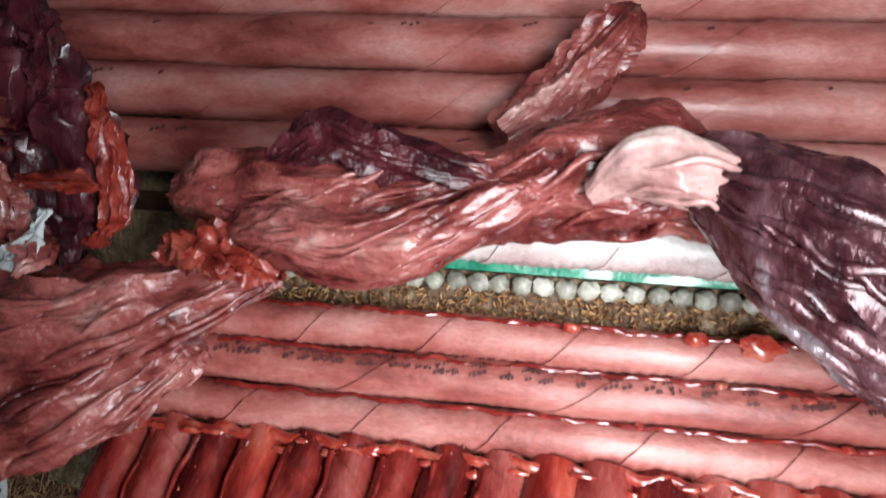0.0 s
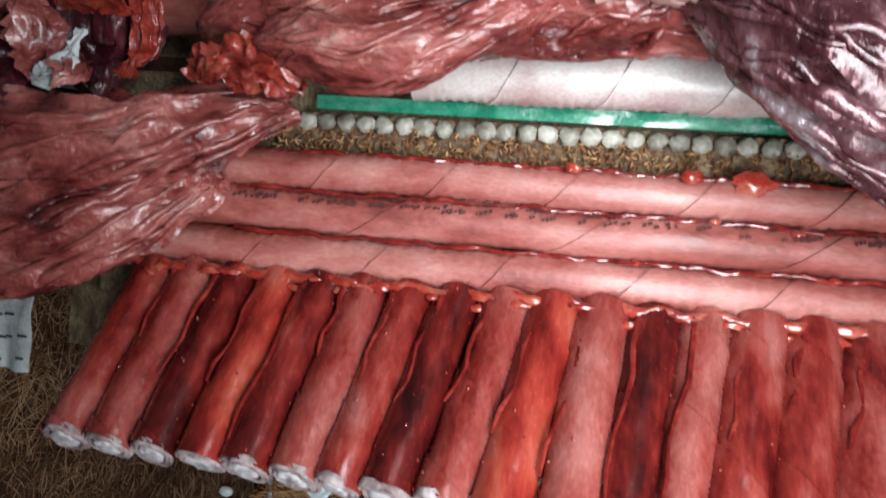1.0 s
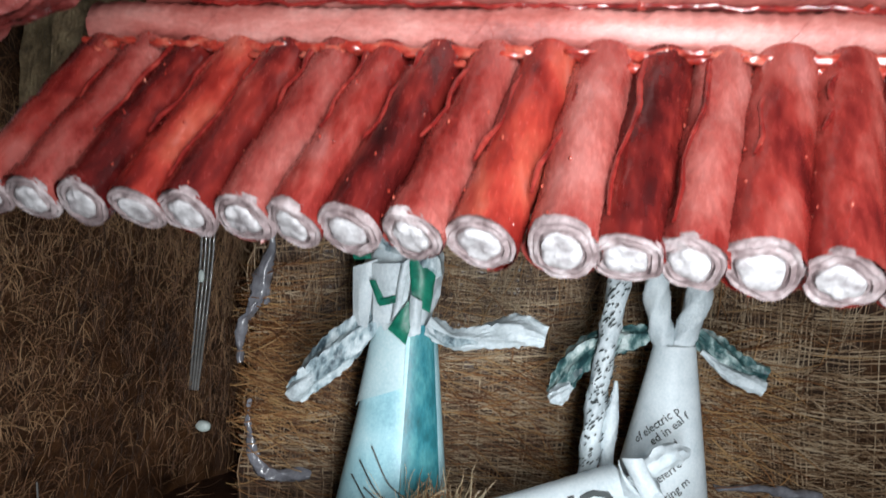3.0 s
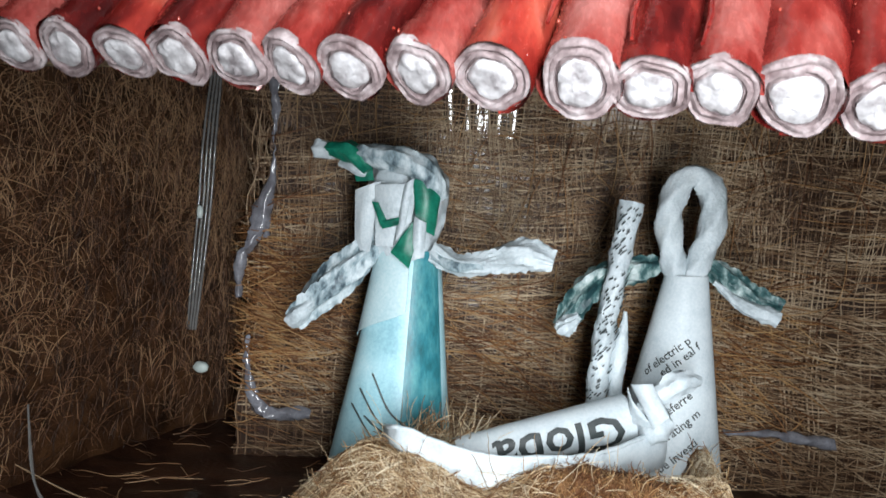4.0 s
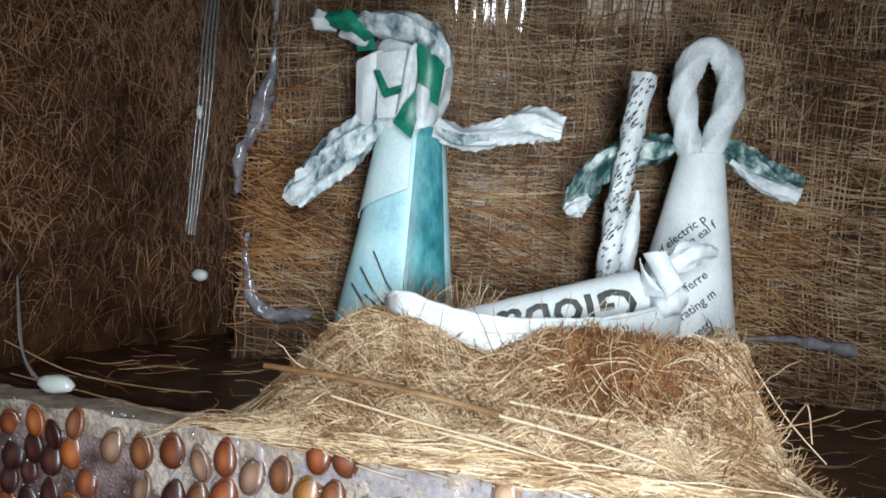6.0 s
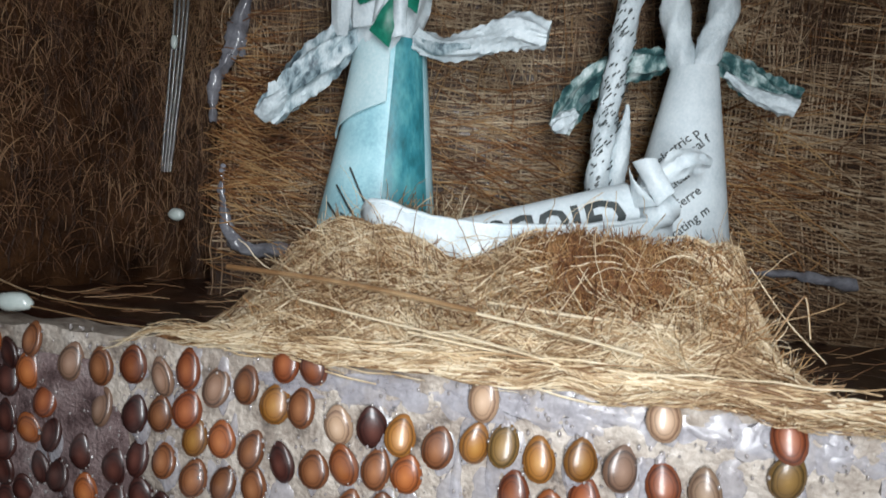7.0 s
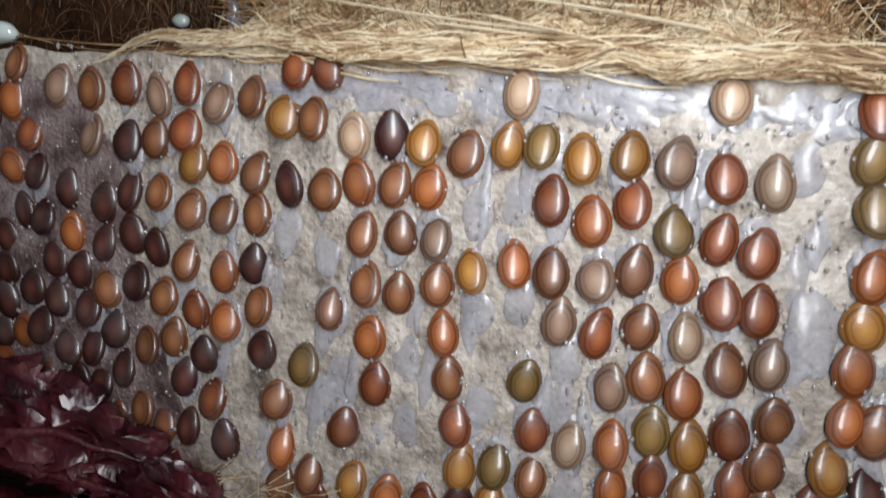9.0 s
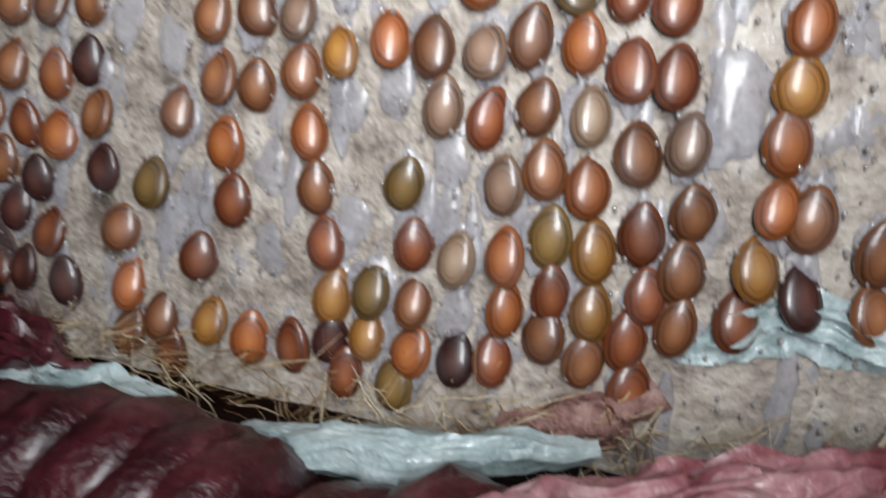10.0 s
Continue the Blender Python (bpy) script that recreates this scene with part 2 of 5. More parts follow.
def sweep(bm, pts, rad, seg=12, lobes=0, depth=0.0, twist=0.0, flat=1.0, cap=True, mat=0, cap_mat=None, rough=0.0, freq=0.3, pitch=0.0, step=0.0):
    """A tube along pts. rad: number or list. lobes/depth/twist: folds that wind round it. rough: uneven surface."""
    pts = [Vector(p) for p in pts]
    n = len(pts)
    rings, run, up = [], 0.0, None
    for i, p in enumerate(pts):
        t = (pts[min(i + 1, n - 1)] - pts[max(i - 1, 0)]).normalized()
        if up is None:
            up = Vector((0, 0, 1)) if abs(t.z) < 0.9 else Vector((0, -1, 0))
        up = (up - t * up.dot(t)).normalized()
        side = t.cross(up)
        if i:
            run += (p - pts[i - 1]).length
        r = rad[i] if isinstance(rad, (list, tuple)) else rad
        ring = []
        for k in range(seg):
            a = 2 * math.pi * k / (seg - 1 if pitch else seg) + (2 * math.pi * run / pitch if pitch else 0)
            rr = r + step * k / (seg - 1)
            if lobes:
                w = math.sin(lobes * a + twist * run)
                w2 = math.sin((2 * lobes + 3) * a - 1.6 * twist * run + 2.5 * noise.noise(p * 0.08))
                rr = r * (1 + depth * (1 - 2 * abs(w) ** 0.6) + 0.35 * depth * (1 - 2 * abs(w2) ** 0.7))
            q = p + side * (math.cos(a) * rr) + up * (math.sin(a) * rr * flat)
            if rough:
                q += noise.noise_vector(q * freq) * rough + noise.noise_vector(q * freq * 2.7) * rough * 0.4
            ring.append(bm.verts.new(q))
        rings.append(ring)
    for a, b in zip(rings, rings[1:]):
        for k in range(seg):
            f = bm.faces.new((a[k], a[(k + 1) % seg], b[(k + 1) % seg], b[k]))
            f.material_index = mat
    if cap:
        for ring in (rings[0], rings[-1]):
            f = bm.faces.new(ring)
            f.material_index = mat if cap_mat is None else cap_mat
    return rings


def grid(bm, fn, nu, nv, thick=None, mat=0):
    """A sheet fn(u, v) for u, v in 0..1; thick: a vector by which its back lies behind."""
    fronts = [[bm.verts.new(fn(i / nu, j / nv)) for j in range(nv + 1)] for i in range(nu + 1)]
    for i in range(nu):
        for j in range(nv):
            bm.faces.new((fronts[i][j], fronts[i + 1][j], fronts[i + 1][j + 1], fronts[i][j + 1])).material_index = mat
    if thick:
        d = Vector(thick)
        backs = [[bm.verts.new(v.co + d) for v in row] for row in fronts]
        for i in range(nu):
            for j in range(nv):
                bm.faces.new((backs[i][j + 1], backs[i + 1][j + 1], backs[i + 1][j], backs[i][j])).material_index = mat
        edge = [(i, 0) for i in range(nu)] + [(nu, j) for j in range(nv)] + [(i, nv) for i in range(nu, 0, -1)] + [(0, j) for j in range(nv, 0, -1)]
        for (i, j), (k, l) in zip(edge, edge[1:] + edge[:1]):
            bm.faces.new((fronts[i][j], backs[i][j], backs[k][l], fronts[k][l])).material_index = mat


def box(bm, x0, x1, y0, y1, z0, z1, bevel=0.0, mat=0):
    vs = bmesh.ops.create_cube(bm, size=1)["verts"]
    for v in vs:
        v.co = Vector((x0 + (v.co.x + 0.5) * (x1 - x0), y0 + (v.co.y + 0.5) * (y1 - y0), z0 + (v.co.z + 0.5) * (z1 - z0)))
    faces = list({f for v in vs for f in v.link_faces})
    for f in faces:
        f.material_index = mat
    if bevel:
        es = list({e for f in faces for e in f.edges})
        bmesh.ops.bevel(bm, geom=es, offset=bevel, segments=2, affect="EDGES")


def strands(name, paths, radii, mat, parent=None, label="", tris=3):
    """Many thin fibres in one mesh: each a three-sided thread along its points."""
    verts, faces, at = [], [], 0
    for pts, r in zip(paths, radii):
        p = np.asarray(pts, float)
        t = np.gradient(p, axis=0)
        t /= np.linalg.norm(t, axis=1)[:, None] + 1e-9
        ref = np.array((0.31, 0.83, 0.47)) if abs(t[0] @ np.array((0.31, 0.83, 0.47))) < 0.9 else np.array((0.9, -0.3, 0.2))
        s = np.cross(t, ref)
        s /= np.linalg.norm(s, axis=1)[:, None] + 1e-9
        w = np.cross(t, s)
        k = len(p)
        taper = (r * np.clip(np.minimum(np.arange(k) + 0.6, np.arange(k)[::-1] + 0.6), 0, 1))[:, None]
        ring = [p + taper * (math.cos(a) * s + math.sin(a) * w) for a in (0, 2.094, 4.189)]
        verts.append(np.stack(ring, 1).reshape(-1, 3))
        i = np.arange(k - 1) * 3 + at
        for a, b in ((0, 1), (1, 2), (2, 0)):
            faces.append(np.stack((i + a, i + b, i + b + 3, i + a + 3), 1))
        at += 3 * k
    me = bpy.data.meshes.new(name)
    me.from_pydata((np.concatenate(verts) * MM).tolist(), [], np.concatenate(faces).tolist())
    me.materials.append(mat)
    me.shade_smooth()
    ob = new(name, me)
    ob.parent = parent
    tagged(ob, label, kind="stuff")
    return ob


rnd = random.Random(7)
npr = np.random.default_rng(5)


def glint_dots(name, places, radii, mat, parent=None, label=""):
    """Many tiny dots in one mesh, added to imitate wet glints."""
    bm = bmesh.new()
    bmesh.ops.create_icosphere(bm, subdivisions=2, radius=1)
    bm.verts.ensure_lookup_table()
    unit = np.array([v.co for v in bm.verts])
    tri = np.array([[v.index for v in f.verts] for f in bm.faces])
    bm.free()
    verts = np.concatenate([unit * np.array(r) + np.array(c) for c, r in zip(places, radii)])
    faces = np.concatenate([tri + k * len(unit) for k in range(len(places))])
    me = bpy.data.meshes.new(name)
    me.from_pydata((verts * MM).tolist(), [], faces.tolist())
    me.materials.append(mat)
    me.shade_smooth()
    ob = new(name, me)
    ob.parent = parent
    tagged(ob, label, kind="stuff")
    return ob


# ---- structure ----
def back_y(x, z):
    return 213 + 0.205 * (x + 24) - 0.0004 * max(0, z - 110) ** 2


LEFT_LINE = spline([(-98, 240, 0), (-111, 217, 0), (-121, 172, 0), (-129, 112, 0)], 12)


def left_at(u, z):
    k = min(len(LEFT_LINE) - 1.001, max(0, u * (len(LEFT_LINE) - 1)))
    i = int(k)
    p = LEFT_LINE[i].lerp(LEFT_LINE[i + 1], k - i)
    return p + Vector((0.0003 * max(0, z - 110) ** 2, 0, z))


def panel_y(x, z):
    return 132.5 - 0.07 * x + (100 - z) * 0.06


bm = bmesh.new()
box(bm, -330, 330, -260, 420, -25, 0, 3)
tagged(part("table_top", bm, TABLE), "dark cloth-covered table top under the crib", "table", kind="structure")


def ragged(z):
    """How far the back sheet's torn edge strays."""
    return 3.5 * noise.noise(Vector((0, 0, z * 0.07))) + 1.5 * noise.noise(Vector((3, 0, z * 0.3)))


def back_point(u, v):
    z = 93 + v * 152
    x0 = -86 + 0.06 * (z - 130) + ragged(z)
    x = x0 + u * (130 - x0)
    return Vector((x, back_y(x, z) + 1.0 * noise.noise(Vector((x * 0.07, z * 0.07, 0))) + (0.35 * noise.noise(Vector((x * 0.4, z * 0.4, 3)))), z))


bm = bmesh.new()
grid(bm, back_point, 110, 80, (0, 1.6, 0))
wall_back = tagged(part("wall_back", bm, SHEET), "woven brown coconut fibre sheet forming the crib's back wall", "wall", kind="structure")
bm = bmesh.new()
grid(bm, lambda u, v: left_at(u, 93 + v * 152) + Vector((1.3 * noise.noise(Vector((u * 14, v * 9, 4))), 0, 0)), 70, 60, (-2, 0, 0))
wall_left = tagged(part("wall_left", bm, SHEET), "dark matted coconut fibre sheet forming a side wall", "wall", kind="structure")
bm = bmesh.new()
grid(bm, lambda u, v: Vector((128, 114 + u * 125, 20 + v * 225)), 8, 8, (2, 0, 0))
tagged(part("wall_right", bm, SHEET), "plain coconut fibre sheet side wall of the crib", "wall", kind="structure")
bm = bmesh.new()
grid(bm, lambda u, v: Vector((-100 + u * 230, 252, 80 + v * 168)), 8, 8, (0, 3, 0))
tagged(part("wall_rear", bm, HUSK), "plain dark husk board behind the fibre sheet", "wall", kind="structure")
bm = bmesh.new()
grid(bm, lambda u, v: Vector((-130 + u * 260, 115 + v * 138, 246)), 20, 10, (0, 0, 3))
tagged(part("ceiling", bm, SHEET), "coconut fibre sheet ceiling under the roof tubes", "ceiling", kind="structure")
bm = bmesh.new()
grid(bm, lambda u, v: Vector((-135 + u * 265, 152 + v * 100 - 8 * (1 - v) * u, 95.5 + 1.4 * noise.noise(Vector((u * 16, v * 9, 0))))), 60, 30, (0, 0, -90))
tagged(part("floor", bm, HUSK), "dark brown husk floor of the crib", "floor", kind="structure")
bm = bmesh.new()
grid(bm, lambda u, v: Vector((-86 + u * 150, 113.5, 204 + v * 42)), 10, 4, (0, 1.5, 0))
tagged(part("facade_backing", bm, BOARD), "brown fibre board behind the level roof tubes", "board", kind="structure")
bm = bmesh.new()
grid(bm, lambda u, v: Vector((-140 + u * 240, 125 + v * 30, 249 + v * 80)), 10, 4, (0, 3, 0))
tagged(part("roof_board", bm, BOARD), "brown board under the upper roof tubes", "board", kind="structure")
bm = bmesh.new()
grid(bm, lambda u, v: Vector((-97 + u * 26 + 2.5 * noise.noise(Vector((0, v * 5, 1))) * (u > 0.9), 119 - 4 * u + 0.8 * noise.noise(Vector((u * 5, v * 8, 0))), 191 + v * 39)), 16, 30, (0, 2, 0))
tagged(part("side_board", bm, BOARD), "rough brown coconut fibre board beside the awning", "board", kind="structure")


# ---- the roof: rolled newspaper tubes ----
def tube_path(a, b, n, wob=0.3, seed=0):
    a, b = Vector(a), Vector(b)
    return [a.lerp(b, i / n) + noise.noise_vector(Vector((seed * 7.3, i * 6.0 / n, 0))) * wob for i in range(n + 1)]


def print_marks(ob, pts, r, rnd, rows, count):
    """Faint unreadable print on a tube: short dark bars that follow its roundness."""
    bm = bmesh.new()
    a, b = Vector(pts[0]), Vector(pts[-1])
    t = (b - a).normalized()
    up = Vector((0, 0, 1))
    side = t.cross(up)
    for i in range(count):
        s = rnd.uniform(0.06, 0.95) * (b - a).length
        ang = math.radians(rnd.choice(rows) + s * 0.2 % 9)
        k = int(s / (b - a).length * (len(pts) - 1))
        c = Vector(pts[k]).lerp(Vector(pts[k + 1]), s / (b - a).length * (len(pts) - 1) - k)
        w, h = rnd.uniform(0.8, 2.8), rnd.uniform(0.16, 0.32)
        n = 3
        for j in range(n):
            if rnd.random() < 0.25:
                continue
            q = []
            for du, dv in ((j / n, 0), ((j + 0.75) / n, 0), ((j + 0.75) / n, 1), (j / n, 1)):
                an = ang + (dv * h * 2.4 + du * w * 0.35) / r
                q.append(bm.verts.new(c + t * du * w + (side * math.cos(an) + up * math.sin(an)) * (r + 0.2)))
            bm.faces.new(q)
    return tagged(part("print", bm, FAINT_INK, ob, "faint smudged print in short bars"), kind="stuff")


def paper_tube(name, label, pts, r, mat, group, seg=24, pitch=0.0, step=0.0, ends=False):
    """A rolled paper tube with a winding seam; at its lower end the layered paper shows."""
    ob = base(name, label, "paper tube", group)
    bm = bmesh.new()
    sweep(bm, pts, r, seg, cap=not ends, rough=0.08, freq=0.22, pitch=pitch, step=step)
    part("roll", bm, mat, ob)
    if ends:
        a, b = Vector(pts[-2]), Vector(pts[-1])
        t = (b - a).normalized()
        up = Vector((0, 0, 1))
        up = (up - t * up.dot(t)).normalized()
        side = t.cross(up)
        f = rnd.uniform(0.9, 1.08)
        lump = [1 + 0.24 * noise.noise(Vector((1.1 * math.cos(6.2832 * k / seg), 1.1 * math.sin(6.2832 * k / seg), r * 9 + b.x))) for k in range(seg)]

        def ring(bm, q, d, j):
            return [bm.verts.new(b + t * (d + 0.5 * noise.noise(Vector((2 * math.cos(6.2832 * k / seg), 2 * math.sin(6.2832 * k / seg), j * 0.4 + b.x)))) + (side * math.cos(6.2832 * k / seg) * f + up * math.sin(6.2832 * k / seg) / f) * (q * r * lump[k])) for k in range(seg)]

        bm = bmesh.new()
        prof = [(1.0, -0.8), (1.01, 0.1), (0.95, 0.3), (0.86, 0.05), (0.82, 0.3), (0.72, 0.35), (0.68, -0.25), (0.62, 0.2), (0.52, -0.4)]
        rings = [ring(bm, q, d, j) for j, (q, d) in enumerate(prof)]
        for p, q in zip(rings, rings[1:]):
            for k in range(seg):
                bm.faces.new((p[k], p[(k + 1) % seg], q[(k + 1) % seg], q[k]))
        part("paper_rim", bm, TUBE_END, ob, "greyish layered cut paper edge")
        bm = bmesh.new()
        rings = [ring(bm, q * 1.05, d, j + 20) for j, (q, d) in enumerate([(0.60, -0.6), (0.56, 0.35), (0.42, 0.6), (0.2, 0.5)])]
        for p, q in zip(rings, rings[1:]):
            for k in range(seg):
                bm.faces.new((p[k], p[(k + 1) % seg], q[(k + 1) % seg], q[k]))
        bm.faces.new(rings[-1])
        part("paper_core", bm, CORE, ob, "bright white paper core")
    return ob


FACADE = [(-72, 62, 108, 215.3, 3.7, 21, (100, 160)), (-64, 62, 108.5, 222.8, 3.6, 34, (20, 40, 60, 85)), (-59, 62, 109, 229.8, 3.4, 20, (100, 160))]
for x0, x1, y, z, r, pitch, rows in FACADE:
    pts = tube_path((x0, y, z), (x1, y, z), 60, 0.5, z)
    t = paper_tube("horizontal_tube", "pinkish red rolled newspaper tube laid level on the roof", pts, r, RED_PAPER, "level roof tubes", 26, pitch, 0.4)
    print_marks(t, pts, r + 0.5, rnd, rows, 260 if r == 3.6 else 14)
for i, (z, y) in enumerate([(257.8, 116), (267.4, 119), (276.9, 122), (286.4, 125), (295.8, 128), (305.2, 131)]):
    t = paper_tube("horizontal_tube", "pinkish red rolled newspaper tube of the upper roof", tube_path((-98, y, z), (75, y, z), 60, 0.6, z), 4.65, RED_PAPER, "upper roof tubes", 26, 40, 0.4)
    print_marks(t, tube_path((-98, y, z), (75, y, z), 60, 0.6, z), 4.95, rnd, (20, 60), 16)

EAVE = [-70, -63, -55.5, -48, -41, -33.5, -27, -20, -12, -4, 5, 12, 19, 26, 34, 41.5, 49, 56]
for i, xe in enumerate(EAVE):
    xt = -69.5 + i * 7.85
    rr = (3.6, 3.7, 3.6, 3.6, 3.8, 3.8, 3.6, 3.8, 3.9, 4.1, 4.3, 4.0, 3.8, 4.3, 4.1, 4.0, 4.1, 4.1)[i]
    tone = (WET_RED, DUSTY_RED, SOAKED, VIVID_RED, SOAKED, DUSTY_RED, WET_RED, SOAKED, DUSTY_RED, VIVID_RED, DUSTY_RED, SOAKED, DUSTY_RED, WET_RED, WET_RED, DUSTY_RED, WET_RED, WET_RED)[i]
    state = {"dark_soaked_paper": "dark, glue-soaked", "vivid_wet_paper": "bright red wet", "dusty_pink_paper": "dusty pink-red", "wet_red_paper": "wet red"}[tone.name]
    paper_tube("awning_tube", f"short {state} rolled newspaper tube with white cut end", tube_path((xt, 107, 211), (xe, 84, 186.6 + (3 - i) * 0.2), 36, 0.35, i), rr, tone, "awning tubes", 22, rnd.choice((14, 20, 34)), 0.4, True)


bm = bmesh.new()
grid(bm, lambda u, v: Vector((-73 + u * 134, 88.5 + v * 20, 189.5 + v * 20)), 40, 8, (0, 0.8, -0.6))
tagged(part("awning_lining", bm, ROPE_RED), "dark red paper lining under the awning tubes", "lining", kind="structure")


def blob(bm, c, size, seg=10, rough=0.25, freq=0.5):
    vs = bmesh.ops.create_uvsphere(bm, u_segments=seg, v_segments=max(5, seg * 2 // 3), radius=1)["verts"]
    c, size = Vector(c), Vector(size)
    for v in vs:
        d = v.co.copy()
        v.co = c + Vector((d.x * size.x, d.y * size.y, d.z * size.z)) * (1 + rough * noise.noise(d * 1.6 + c * freq))


for z, y in ((219.1, 105.9), (226.3, 106.5), (233.0, 107.6)):
    bm = bmesh.new()
    sweep(bm, [Vector((x, y + 0.5 * noise.noise(Vector((x * 0.2, z, 0))), z + 0.35 * noise.noise(Vector((x * 0.3, z, 4))))) for x in np.arange(-55, 62, 0.9)], 0.4, 8, rough=0.6, freq=0.25)
    tagged(part("groove_glue", bm, DEEP_RED), "wet red glue in a groove between roof tubes", "glue", "groove glue")
# red glue along the joint between the level tubes and the awning
bm = bmesh.new()
sweep(bm, [Vector((x, 104.2 + 0.25 * math.sin(x * 0.8), 211.9 + 0.25 * math.sin(x * 0.81))) for x in np.arange(-72, 62, 0.6)], 0.9, 10, rough=0.5, freq=0.3)
glue_line = tagged(part("glue_line", bm, RED_GLUE), "wet red-stained glue bead along the tube joint", "glue")
for i in range(34):
    bm = bmesh.new()
    x = -70 + i * 3.9 + rnd.uniform(-1, 1)
    blob(bm, (x, 102.9 + rnd.uniform(-0.7, 0.5), 211.2 + rnd.uniform(-1.4, 0.8)), (rnd.uniform(0.9, 2.6), 0.6, rnd.uniform(0.35, 0.9)), 10, 0.6, 0.9)
    part("glue_lump", bm, RED_GLUE, glue_line)
for i in range(15):
    x = -64 + i * 7.85 + rnd.uniform(-0.5, 0.5)
    bm = bmesh.new()
    k = rnd.uniform(0.4, 0.95)
    x1 = EAVE[i] + 3.9
    sweep(bm, [Vector((x, 102.8, 210.6)).lerp(Vector((x1, 80.9, 187.4)), k * j / 6) + Vector((0.5 * math.sin(j * 1.7 + i), 0, 0.3)) for j in range(7)], [0.7, 0.5, 0.45, 0.35, 0.3, 0.4, 0.2], 8, rough=0.25, freq=0.5)
    part("glue_run", bm, DEEP_RED, glue_line)
for x, z, s in ((2, 233.6, 1.0), (29, 233, 2.4), (46, 233, 1.3), (57, 232.6, 1.6), (20, 233.5, 1.4), (24, 227, 0.7), (13, 219.5, 0.8), (36, 226, 0.8), (42, 219.4, 0.8)):
    bm = bmesh.new()
    blob(bm, (x, 106.0, z - 0.4), (s * 1.35, 0.9, s * 0.75), 14, 0.5, 0.7)
    tagged(part("glue_drop", bm, RED_GLUE), "wet red glue drop on the roof tubes", "glue", "red glue drops")

# red dots added over the awning to imitate its wet sparkle
spots, sizes = [], []
for i in range(240):
    k = rnd.randrange(len(EAVE) - 1)
    u = rnd.random() ** 1.7
    a = rnd.choice((rnd.uniform(-1.2, 1.2), rnd.choice((-1.15, 1.15))))
    r = 3.9
    c = Vector((-69.5 + k * 7.85, 107, 211)).lerp(Vector((EAVE[k], 84, 186.6)), u)
    q = c + Vector((math.sin(a) * r, -0.73 * r * math.cos(a), 0.69 * r * math.cos(a)))
    spots.append(tuple(q))
    w = rnd.uniform(0.08, 0.22)
    sizes.append((w, w, w * rnd.uniform(0.8, 1.6)))
glint_dots("glue_speckle", spots, sizes, RED_GLUE, glue_line, "tiny glossy red dots added as glints on wet glue")
# coir strip with a row of pale scales, a green plastic strip and a pale paper roll above them
coir = base("coir_strip", "gritty brown coir strip edged with pale scales", "strip")
bm = bmesh.new()
grid(bm, lambda u, v: Vector((-50 + u * 112, 110.8 + 0.9 * noise.noise(Vector((u * 60, v * 5, 0))), 232 + v * 8)), 160, 12, (0, 2.2, 0))
part("strip", bm, COIR, coir)
for i in range(30):
    bm = bmesh.new()
    x = -44 + i * 3.45
    blob(bm, (x, 109.7, 238.4), (1.72, 0.8, 1.5), 10, 0.35, 0.9)
    part("scale", bm, SCALE, coir)
grit, gr = [], []
for i in range(1500):
    x, z = rnd.uniform(-50, 62), rnd.uniform(231.5, 237.8)
    a = rnd.uniform(0, 6.28)
    grit.append([(x + s * math.cos(a), 110.2 - rnd.uniform(0, 1.0) - 0.3 * s, z + s * math.sin(a)) for s in (0, 0.5, 1.0)])
    gr.append(rnd.uniform(0.08, 0.22))
strands("grit", grit, gr, BRISTLE, coir, "gritty short coir fibres")
bm = bmesh.new()
grid(bm, lambda u, v: Vector((-42 + u * 104, 108.4 + 0.5 * noise.noise(Vector((u * 20, v * 3, 7))), 240.5 + v * 2.3)), 60, 4, (0, 1.2, 0))
tagged(part("plastic_strip", bm, GREEN_PLASTIC), "shiny green plastic strip above the coir edge", "strip")
bm = bmesh.new()
sweep(bm, tube_path((-24, 104.5, 247), (42, 104, 247), 40, 0.4, 3), 4.6, 24, pitch=16, step=0.35, rough=0.15)
tagged(part("paper_roll", bm, ROLL_PAPER), "pale pink and white rolled paper above the strip", "paper roll")


